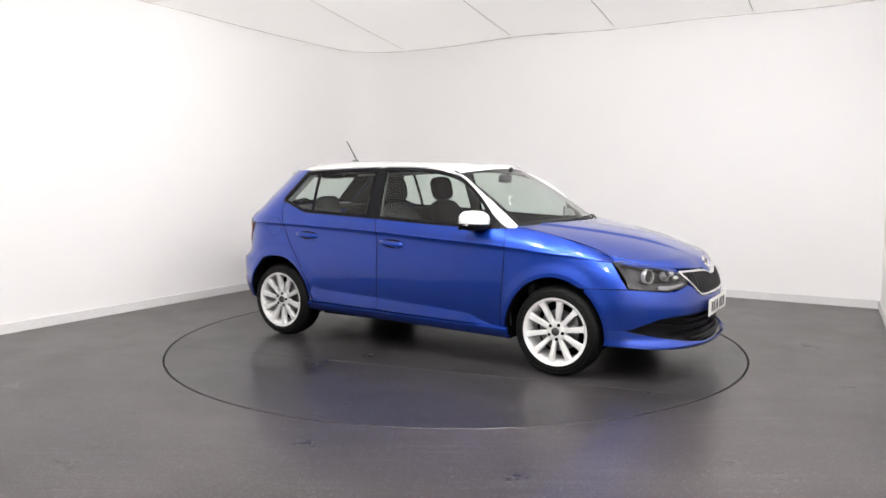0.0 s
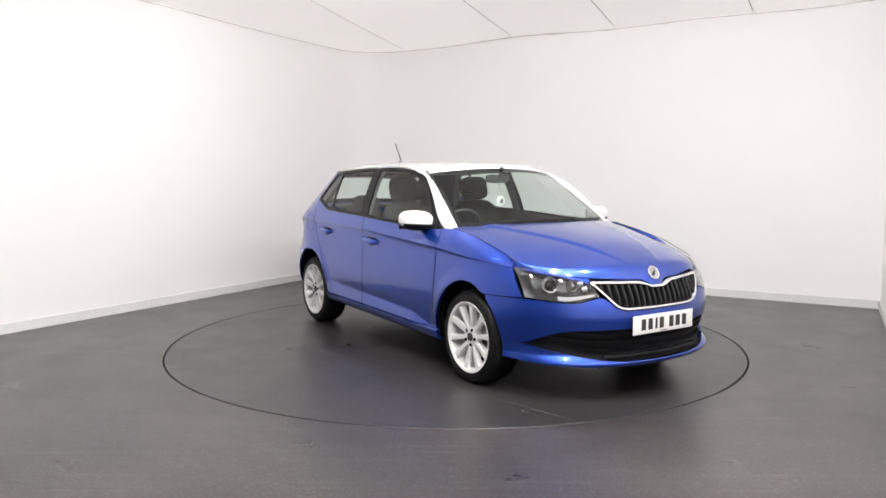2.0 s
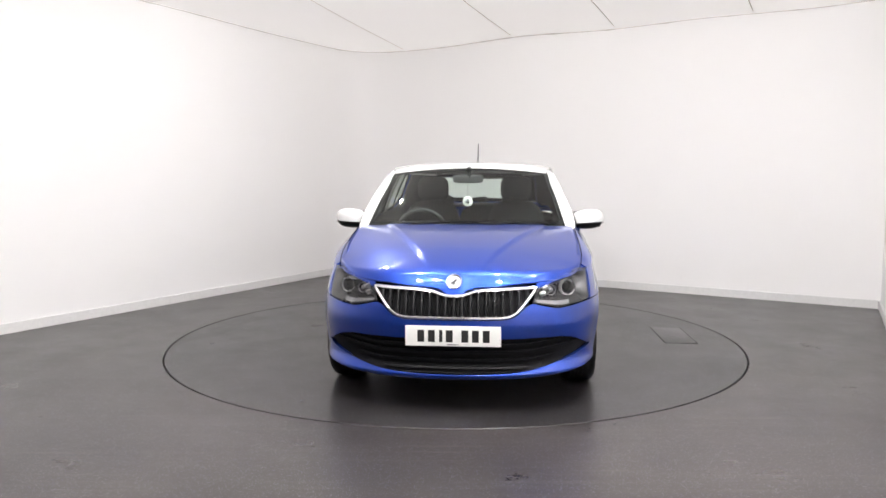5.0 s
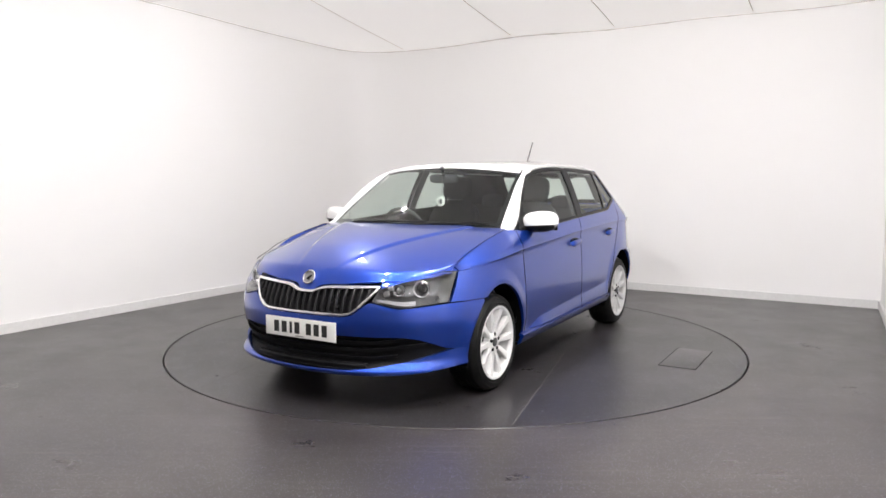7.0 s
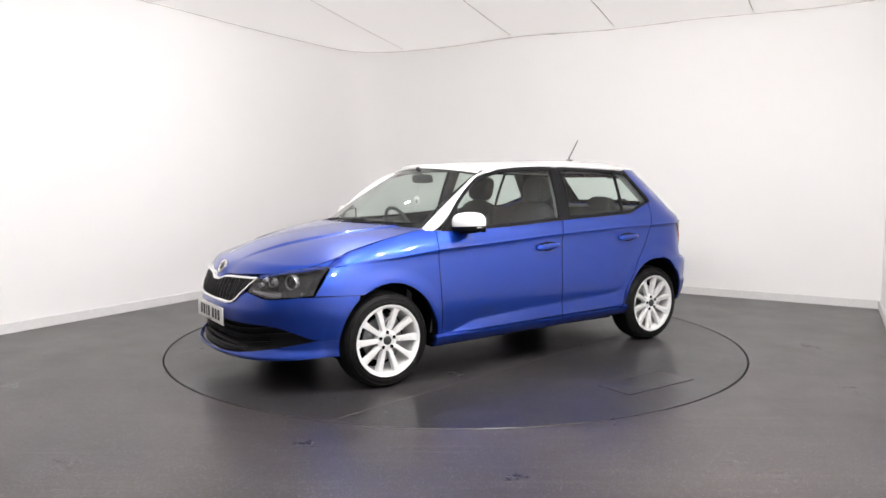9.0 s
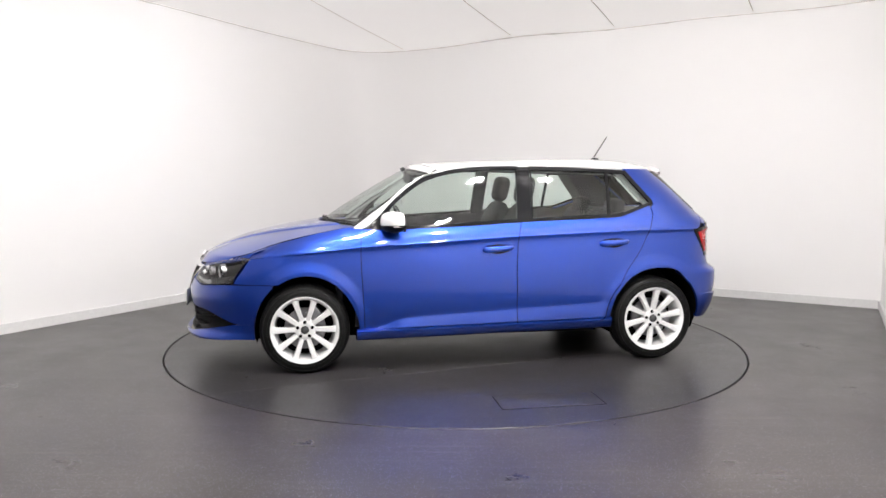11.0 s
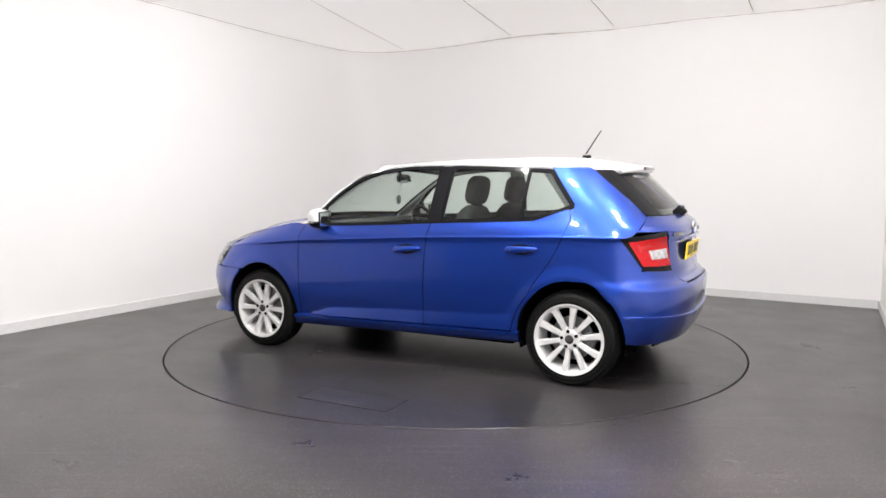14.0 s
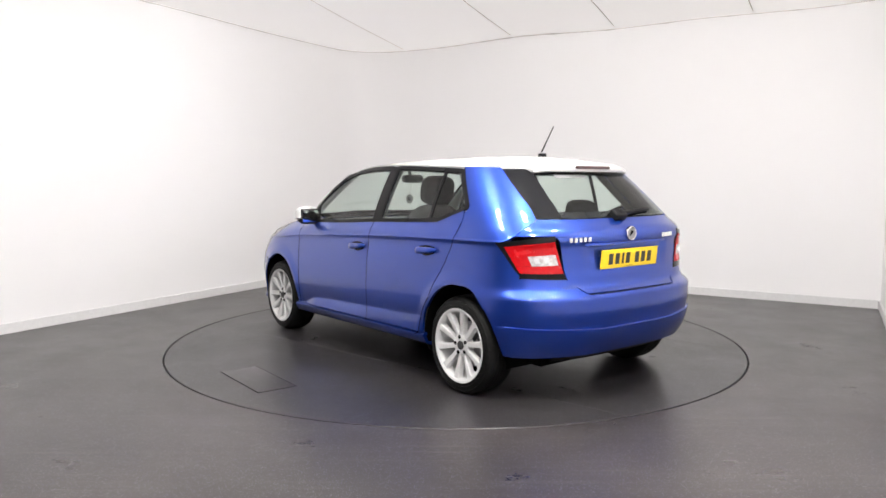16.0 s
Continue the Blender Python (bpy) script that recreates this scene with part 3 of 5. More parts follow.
def column_panel(xl, xr, keys, subs, nu, mirror, ease=None, fn=flank):
    """A flank panel between two side edges (x as functions of z), with rows along key lines (z as functions of x)."""
    s = np.linspace(0, 1, nu)
    if ease:
        s = ease(s)
    K = []
    for key in keys:
        x = xl(0.7) + (xr(0.7) - xl(0.7)) * s
        for _ in range(6):
            z = key(x)
            x = xl(z) + (xr(z) - xl(z)) * s
        K.append(z)
    rows = lerp_rows(K, subs)
    P = []
    for z in rows:
        x = xl(z) + (xr(z) - xl(z)) * s
        P.append(fn(x, z))
    return sheet(np.stack(P, 1), 0.012, mirror)


FSEAM = curve((0.25, 0.842), (0.297, 0.839), (0.504, 0.848), (0.78, 0.860), (0.878, 0.858), (0.965, 0.832))
BSEAM = curve((0.25, -0.216), (0.401, -0.212), (0.673, -0.211), (0.866, -0.222), (1.01, -0.250))
RSEAM = lambda z: np.where(np.asarray(z) < 0.486, arch_x(ARCH_R, z, 1) + 0.003,
                           curve((0.486, float(arch_x(ARCH_R, 0.486, 1)) + 0.003), (0.60, -0.985), (0.795, -1.115), (0.95, -1.190), (1.01, -1.212), (1.06, -1.222), (1.12, -1.20))(z))
SILL_TOP = lambda x: 0.272 + (0.862 - np.asarray(x)) * 0.018
DOOR_BOT = lambda x: SILL_TOP(x) + 0.022 + 0 * np.asarray(x)
edge_top = lambda x: EDGE_Z(x) - 0.002
one = lambda c: (lambda x: c + 0 * np.asarray(x, float))


def front_door(mirror):
    bm = column_panel(lambda z: BSEAM(z) + GAP, lambda z: FSEAM(z) - GAP, [DOOR_BOT, SCULPT_Z, CREASE_Z, edge_top], [8, 30, 12], 46, mirror)
    door = part("front_door", bm, MAT_BLUE, car)
    add_handle(door, 0.035, -0.191, 0.811, 0.828, mirror)
    return door


def rear_door(mirror):
    def top(x):
        return np.where(np.asarray(x) < -0.99, np.interp(x, [-1.24, -1.11, -0.99], [1.119, 1.076, 1.034]), EDGE_Z(x) - 0.002)
    bm = column_panel(lambda z: RSEAM(z) + GAP, lambda z: BSEAM(z) - GAP, [DOOR_BOT, SCULPT_Z, CREASE_Z, top], [8, 30, 12], 46, mirror)
    door = part("rear_door", bm, MAT_BLUE, car)
    add_handle(door, -0.805, -1.029, 0.844, 0.857, mirror)
    return door


def add_handle(door, x0, x1, z0, z1, mirror):
    """A grip bowed off the door over a black patch for the shaded cup."""
    cx, cz, l = (x0 + x1) / 2, (z0 + z1) / 2, abs(x1 - x0) / 2
    tilt = (z1 - z0) / (x1 - x0)
    n, m = 22, 12
    P = np.zeros((n, m, 3))
    for i, u in enumerate(np.linspace(-1, 1, n)):
        for j in range(m):
            a = 2 * math.pi * j / (m - 1)
            e = (1 - abs(u) ** 5) ** 0.5
            x = cx + u * l
            zz = cz + tilt * u * l + 0.024 * e * math.sin(a) * (0.85 + 0.15 * u)
            base = float(flank(np.float64(x), np.float64(zz))[1])
            P[i, j] = (x, base + 0.008 + 0.022 * (1 - u ** 4) + 0.010 * e * math.cos(a), zz)
    bm = sheet(P, 0, mirror, rim=False)
    bmesh.ops.recalc_face_normals(bm, faces=bm.faces)
    part("door_handle", bm, MAT_BLUE, door, "body-coloured pull handle")
    # the body-coloured cup's shade, laid on the door as a thin black sheet
    G = between(path2([(cx - l * 0.70, cz + 0.022), (cx, cz + 0.031), (cx + l * 0.70, cz + 0.021)], 12, True),
                path2([(cx - l * 0.70, cz - 0.018), (cx, cz - 0.036), (cx + l * 0.70, cz - 0.021)], 12, True), 5)
    part("handle_cup_shade", sheet(offset(flat(G, flank), 0.0025), 0.003, mirror), MAT_TRIM, door, "black patch for the shade in the grip cup")


both(front_door)
both(rear_door)


def fender(mirror):
    xs = np.unique(np.r_[np.linspace(0.862, 0.885, 5), ARCH_F[0] - ARCH_F[2] * np.cos(np.linspace(0, math.pi * 0.5, 20)), np.linspace(ARCH_F[0], 1.42, 14), np.linspace(1.42, 1.70, 20)])
    P = []
    for x0 in xs:
        s = (x0 - 0.862) / (1.70 - 0.862)
        col = []
        in_arch = x0 > ARCH_F[0] - ARCH_F[2]
        zb = max(float(arch_z(ARCH_F, x0)), 0.603 if x0 > ARCH_F[0] else 0) if in_arch else float(SILL_TOP(x0)) + 0.022
        right = lambda z: 1.70 - (z - 0.60) * 0.69
        xm = lambda z: x0 if s < 0.55 else x0 + (right(z) - 1.70) * ((s - 0.55) / 0.45) ** 1.5
        xt = xm(0.78)
        zc = float(CREASE_Z(xt))
        zt = float(EDGE_Z(xt)) - 0.002
        for k, (a, b, n) in enumerate(((zb, zc, 30), (zc, max(zt, zc + 0.004), 10))):
            for j in range(n + (k == 1)):
                z = a + (b - a) * j / n
                xx = xm(z)
                if x0 < 0.92:
                    xx = x0 + (float(FSEAM(min(z, 0.96))) + GAP - 0.862) * (0.92 - x0) / 0.058
                col.append(flank(np.float64(xx), np.float64(z)))
        P.append(col)
    return part("front_fender", sheet(np.array(P), 0.02, mirror), MAT_BLUE, car)


both(fender)


def sill(mirror):
    x = np.linspace(arch_x(ARCH_R, 0.26, 1) - 0.004, arch_x(ARCH_F, 0.26, -1) + 0.004, 60)
    rows = []
    for z, d in ((0.206, -0.045), (0.212, -0.012), (0.224, 0.008), (0.25, 0.018), (0.268, 0.030), (0.280, 0.030), (0.288, 0.018), (0.292, 0.0)):
        zz = z + (SILL_TOP(x) - 0.272)
        p = np.stack([x, 0.830 + d + 0 * x, zz], -1)
        rows.append(p)
    return part("side_sill", sheet(np.stack(rows, 1), 0.02, mirror), MAT_BLUE, car)


both(sill)


# rear quarter: from the rear door seam and side window to the tailgate
QUARTER_EDGE = curve((0.60, -1.60), (0.735, -1.662), (0.93, -1.552), (0.955, -1.60), (0.99, -1.63), (1.05, -1.645), (1.10, -1.605), (1.205, -1.485), (1.30, -1.367), (1.37, -1.282), (1.42, -1.225))
WIN_REAR = curve((1.03, -1.03), (1.06, -1.12), (1.123, -1.240), (1.20, -1.175), (1.28, -1.115), (1.363, -1.055), (1.42, -1.01))


def quarter(mirror):
    left = lambda z: np.where(np.asarray(z) < 1.1, RSEAM(z), WIN_REAR(z)) - GAP
    rows = []
    s = np.linspace(0, 1, 40)
    for z in list(np.linspace(0.49, 0.92, 36)) + list(np.linspace(0.924, 0.960, 14)) + list(np.linspace(0.97, 1.04, 6)) + list(np.linspace(1.055, 1.372, 22)):
        x0, x1 = float(left(z)), float(QUARTER_EDGE(z))
        xs = x0 + (x1 - x0) * s
        zz = np.full_like(xs, z)
        if z <= 0.92:       # lower rows bend over the wheel arch and stop at the bumper seam
            f = (0.92 - z) / (0.92 - 0.49)
            x1b = -1.60 + (0.735 - 0.735) if z < 0.735 else x1
            x0 = float(RSEAM(z)) - GAP
            xs = x0 + (x1b - x0) * s
            low = np.where(xs > ARCH_R[0] - 0.243, arch_z(ARCH_R, xs), 0.549 + (-1.48 - xs) * 0.94)
            low = np.maximum(low, 0.49)
            t = (z - 0.49) / (0.92 - 0.49)
            zz = low + (0.92 - low) * t
            edge = np.array([float(RSEAM(v)) for v in zz]) - GAP
            edge1 = np.array([float(QUARTER_EDGE(v)) for v in np.maximum(zz, 0.60)])
            xs = edge + (edge1 - edge) * s
            low2 = np.where(xs > ARCH_R[0] - 0.243, arch_z(ARCH_R, xs), 0.549 + (-1.48 - xs) * 0.94)
            zz = np.maximum(zz, low2 + (0.92 - low2) * t)
        rows.append(flank(xs, zz))
    return part("rear_quarter", sheet(np.stack(rows, 1), 0.02, mirror), MAT_BLUE, car)


both(quarter)


def groove(line, width, mirror, parent, name="panel_gap"):
    part(name, ribbon(line, width, flank, 0.0012, 0.003, mirror), MAT_DARK, parent)


def door_grooves(mirror):
    """The gap between rear door and wheel arch, and on the right side the fuel flap's outline."""
    pts = []
    for z in np.linspace(0.56, 0.335, 14):
        pts.append((float(arch_x(ARCH_R, z, 1)) + 0.030 + 0.012 * (0.56 - z) / 0.22, z))
    pts += [(-0.842, 0.312), (-0.815, 0.302)]
    groove(path2(pts, 40, True), 0.005, mirror, car)
    for seam, z0, z1 in ((RSEAM, 0.575, 1.035), (BSEAM, 0.30, 1.0), (FSEAM, 0.30, 0.955)):
        zs = np.linspace(z0, z1, 40)
        groove(np.stack([seam(zs), zs], 1), 0.0040, mirror, car)
    if mirror:
        ang = np.linspace(0, 2 * math.pi, 60)
        groove(np.stack([-1.285 + 0.082 * np.cos(ang), 0.905 + 0.078 * np.sin(ang)], 1), 0.0022, True, car, "fuel_flap_gap")
    # bumper to fender gap ahead of the front wheel
    groove(path2([(1.425, 0.601), (1.56, 0.602), (1.70, 0.606)], 16), 0.004, mirror, car)


both(door_grooves)


# front bumper, built over the whole width
def mirrored_row(fn, angles, zs):
    """A row of points round the nose or tail from one side to the other."""
    L = fn(np.array(angles), np.array(zs))
    R = L[::-1] * np.array([1, -1, 1])
    return np.vstack([L, R[1:]])


def front_bumper():
    a0 = [nose_angle(0.5, x=v) for v in np.linspace(1.44, 1.70, 14)]
    angles = np.r_[a0, np.linspace(a0[-1], 90, 50)[1:]]
    yz = lambda a, z: nose_wrap(np.float64(a), np.float64(z))
    Y = np.array([float(yz(a, 0.5)[1]) for a in angles])
    X = np.array([float(yz(a, 0.5)[0]) for a in angles])
    top_y = curve((0, 0.529), (0.26, 0.529), (0.335, 0.546), (0.40, 0.598), (0.43, 0.612), (0.50, 0.597), (0.577, 0.582), (0.66, 0.588), (0.72, 0.596), (0.78, 0.600), (0.9, 0.600))
    low_y = curve((0, 0.425), (0.55, 0.425), (0.64, 0.415), (0.72, 0.380), (0.78, 0.342), (0.80, 0.337), (0.83, 0.336))
    lip_y = curve((0, 0.236), (0.30, 0.240), (0.424, 0.250), (0.61, 0.285), (0.74, 0.320), (0.785, 0.335), (0.83, 0.3355))
    bot_y = curve((0, 0.205), (0.5, 0.212), (0.7, 0.225), (0.82, 0.238), (0.88, 0.24))
    yy = np.minimum(Y, 0.83)
    bm = bmesh.new()

    def band(zt, zb, n, push=None):
        rows = []
        for j in range(n + 1):
            z = zb + (zt - zb) * j / n
            A = angles.copy()
            for i in range(14):       # keep the rear edge on the wheel arch
                xa = max(1.44, float(arch_x(ARCH_F, min(z[i], 0.60), 1)) + 0.006)
                end = float(nose_wrap(np.float64(angles[13]), np.float64(z[i]))[0])
                x = xa + (X[i] - 1.44) / (X[13] - 1.44) * (end - xa)
                A[i] = nose_angle(float(z[i]), x=x)
            P = mirrored_row(nose_wrap, A, z)
            if push:
                P = P * 1.0
                d = push(j / n)
                P[:, 0] += d
            rows.append(P)
        sheet(np.stack(rows, 1), 0.02, bm=bm)

    band(top_y(yy), low_y(yy), 14)
    band(np.where(Y > 0.80, low_y(yy) - 0.0005, lip_y(yy)), bot_y(yy), 9)
    bumper = part("front_bumper", bm, MAT_BLUE, car)
    # dark lower intake, set back
    ay = path2([(-0.80, 0), (0.80, 0)], 70)[:, 0]
    rows = []
    for t in np.linspace(-0.15, 1.15, 10):
        z = lip_y(abs(ay)) + (low_y(np.minimum(abs(ay), 0.755)) - lip_y(abs(ay))) * t
        P = nose(np.clip(ay, -0.80, 0.80), z)
        P[:, 0] -= 0.040
        rows.append(P)
    part("lower_grille", sheet(np.stack(rows, 1), 0.0, rim=False), MAT_PLASTIC, bumper, "black plastic lower intake")
    for zc, half, th in ((0.385, 0.71, 0.016), (0.345, 0.70, 0.018), (0.300, 0.55, 0.014), (0.265, 0.40, 0.012)):
        y = np.linspace(-half, half, 50)
        z = zc + 0.0 * y + 0.05 * np.clip((np.abs(y) - 0.42) / 0.4, 0, 1)
        rows = [nose(y, z + dz) + np.array([dx, 0, 0]) for dz, dx in ((-th / 2, -0.035), (-th / 2, -0.014), (th / 2, -0.010), (th / 2, -0.035))]
        part("intake_slat", sheet(np.stack(rows, 1), 0.0, rim=False), MAT_PLASTIC, bumper, sharp=30)
    return bumper


front_bumper()


def grille():
    g = new("grille")
    g.parent = car
    top = curve((0, 0.660), (0.045, 0.662), (0.085, 0.673), (0.12, 0.684), (0.16, 0.689), (0.25, 0.693), (0.452, 0.700))
    bot = curve((0, 0.540), (0.25, 0.540), (0.30, 0.546), (0.335, 0.560), (0.40, 0.625), (0.452, 0.690))
    y = np.linspace(-0.452, 0.452, 90)
    rows = []
    for t in np.linspace(0, 1, 8):
        z = bot(abs(y)) + (top(abs(y)) - bot(abs(y))) * t
        P = nose(y, z)
        P[:, 0] -= 0.035
        rows.append(P)
    part("backing", sheet(np.stack(rows, 1), 0.0, rim=False), MAT_PLASTIC, g)
    # chrome frame
    outline = np.vstack([np.stack([y, top(abs(y))], 1), np.stack([y, bot(abs(y))], 1)[::-1][1:-1]])
    c = outline.mean(0)
    n = len(outline)
    bm = bmesh.new()
    ringv = []
    for i, p in enumerate(outline):
        d = outline[(i + 1) % n] - outline[i - 1]
        nn = np.array([d[1], -d[0]])
        nn = nn / max(np.linalg.norm(nn), 1e-9)
        if nn @ (p - c) < 0 and abs(p[0]) > 0.2:
            nn = -nn
        if abs(p[0]) <= 0.2:
            nn = np.array([0, 1.0 if i < len(y) else -1.0])
        sec = []
        for off, lift in ((-0.010, -0.030), (-0.010, 0.001), (-0.006, 0.006), (0.002, 0.006), (0.006, 0.001), (0.006, -0.02)):
            q = p + nn * off
            P = nose(np.float64(q[0]), np.float64(q[1]))
            sec.append(bm.verts.new((P[0] + lift, P[1], P[2])))
        ringv.append(sec)
    for i in range(n):
        a, b = ringv[i], ringv[(i + 1) % n]
        for k in range(5):
            bm.faces.new((a[k], b[k], b[k + 1], a[k + 1]))
    bmesh.ops.recalc_face_normals(bm, faces=bm.faces)
    part("grille_frame", bm, MAT_CHROME, g, "bright chrome surround")
    for k in range(-9, 10):
        yk = k * 0.0445
        zt, zb = float(top(abs(yk))) - 0.006, float(bot(abs(yk))) + 0.006
        rows = []
        z = np.linspace(zb, zt, 10)
        for dy, dx in ((-0.011, -0.032), (-0.009, -0.010), (-0.004, -0.003), (0.004, -0.003), (0.009, -0.010), (0.011, -0.032)):
            P = nose(yk + 0 * z, z)
            P[:, 1] += dy
            P[:, 0] += dx
            rows.append(P)
        part("slat", sheet(np.stack(rows, 1), 0.0, rim=False), MAT_SLAT, g, sharp=60)
    return g


grille()


def hood():
    # front edge: over the headlights, then along the grille
    front_y = curve((0, 2.027), (0.05, 2.022), (0.10, 2.002), (0.15, 1.992), (0.25, 1.985), (0.40, 1.957), (0.50, 1.925), (0.60, 1.862), (0.66, 1.79), (0.70, 1.71), (0.728, 1.60))
    P = []
    for y in np.linspace(-0.728, 0.728, 150):
        ay = abs(y)
        x1 = float(front_y(ay)) - 0.004
        x0 = 1.135 - 0.50 * y * y
        if ay > 0.66:
            x0 = max(x0, 0.90)
        col = []
        for t in np.linspace(0, 1, 44):
            x = x0 + (x1 - x0) * t
            lim = float(EDGE_Y(x)) - 0.0055
            yy = y * min(1, lim / 0.728)
            p = bonnet(x, yy)
            col.append(p)
        P.append(col)
    P = np.array(P)
    # drop the front edge on the nose surface
    for i in range(P.shape[0]):
        y = P[i, -1, 1]
        for k, w in ((-1, 1.0), (-2, 0.6), (-3, 0.25)):
            x = P[i, k, 0]
            target = {-1: -0.030, -2: -0.014, -3: -0.005}[k]
            P[i, k, 2] += target
    return part("hood", sheet(P, 0.018), MAT_BLUE, car)


hood()


def hood_gap(sgn):
    """The dark joint between the bonnet and the fender."""
    bm = bmesh.new()
    x = np.linspace(0.93, 1.70, 40)
    pts = [Vector((v, sgn * (float(EDGE_Y(v)) - 0.0025), float(EDGE_Z(v)) - 0.0025)) for v in x]
    for p, q in zip(pts, pts[1:]):
        arm(bm, p, q, 0.0024, 0.0024, 6)
    part("panel_gap", bm, MAT_DARK, car)


# emblem: a plain ringed disc, as a shape
def emblem(m, parent, r=0.042):
    b = new("emblem")
    b.parent = parent
    b.matrix_basis = m
    bm = bmesh.new()
    prof = [(r * 0.80, 0.004), (r * 0.82, 0.009), (r * 0.92, 0.011), (r, 0.008), (r, -0.004)]
    lathe(bm, prof, 40)
    part("emblem_ring", bm, MAT_CHROME, b, "chrome ring")
    bm = bmesh.new()
    lathe(bm, [(0.0, 0.0045), (r * 0.8, 0.004), (r * 0.81, -0.004)], 40)
    part("emblem_disc", bm, MAT_STEEL, b)
    bm = bmesh.new()
    box(bm, -r * 0.45, r * 0.40, -r * 0.12, r * 0.12, 0.004, 0.008, pose(0, 0, 0, 0, 0, 40), bevel=0.001)
    box(bm, -r * 0.10, r * 0.55, -r * 0.10, r * 0.10, 0.004, 0.008, pose(0, -r * 0.3, 0, 0, 0, 75), bevel=0.001)
    part("emblem_mark", bm, MAT_TRIM, b, "dark abstract mark")
    return b


def lathe(bm, profile, n, axis="z"):
    """Turns (radius, height) pairs round the z axis."""
    rows = []
    for r, h in profile:
        rows.append([bm.verts.new((r * math.cos(2 * math.pi * i / n), r * math.sin(2 * math.pi * i / n), h)) for i in range(n)] if r > 1e-6 else [bm.verts.new((0, 0, h))])
    for a, b in zip(rows, rows[1:]):
        for i in range(n):
            j = (i + 1) % n
            if len(a) == 1:
                bm.faces.new((a[0], b[i], b[j]))
            elif len(b) == 1:
                bm.faces.new((a[i], a[j], b[0]))
            else:
                bm.faces.new((a[i], b[i], b[j], a[j]))
    bmesh.ops.recalc_face_normals(bm, faces=bm.faces)


emblem(pose(1.985, 0, 0.728, 0, 62, 0) @ pose(0, 0, 0.004, 0, 0, 90), car, 0.044)


# number plates: the characters are plain bars
def plate(name, m, mat, label):
    p = new(name)
    p.parent = car
    p.matrix_basis = m
    tagged(p, label)
    bm = bmesh.new()
    box(bm, -0.003, 0.003, -0.26, 0.26, -0.0555, 0.0555, bevel=0.002)
    part("plate_board", bm, mat, p)
    k = 0
    for y in (-0.175, -0.117, -0.066, -0.020, 0.065, 0.122, 0.180):
        bm = bmesh.new()
        w = 0.009 if k == 2 else 0.0185
        box(bm, 0.0025, 0.0042, y - w, y + w, -0.033, 0.033)
        part("plate_bar", bm, MAT_BAR, p, smooth=False)
        k += 1
    bm = bmesh.new()
    box(bm, 0.0025, 0.0042, -0.03, 0.03, -0.049, -0.045)
    part("plate_maker_bar", bm, MAT_BAR, p, smooth=False)


plate("front_plate", pose(2.080, 0, 0.446, 0, 0, 0), MAT_PLATE_W, "white plate with black bars")
plate("rear_plate", pose(-1.833, 0, 0.828, 0, 6, 180), MAT_PLATE_Y, "yellow plate with black bars")


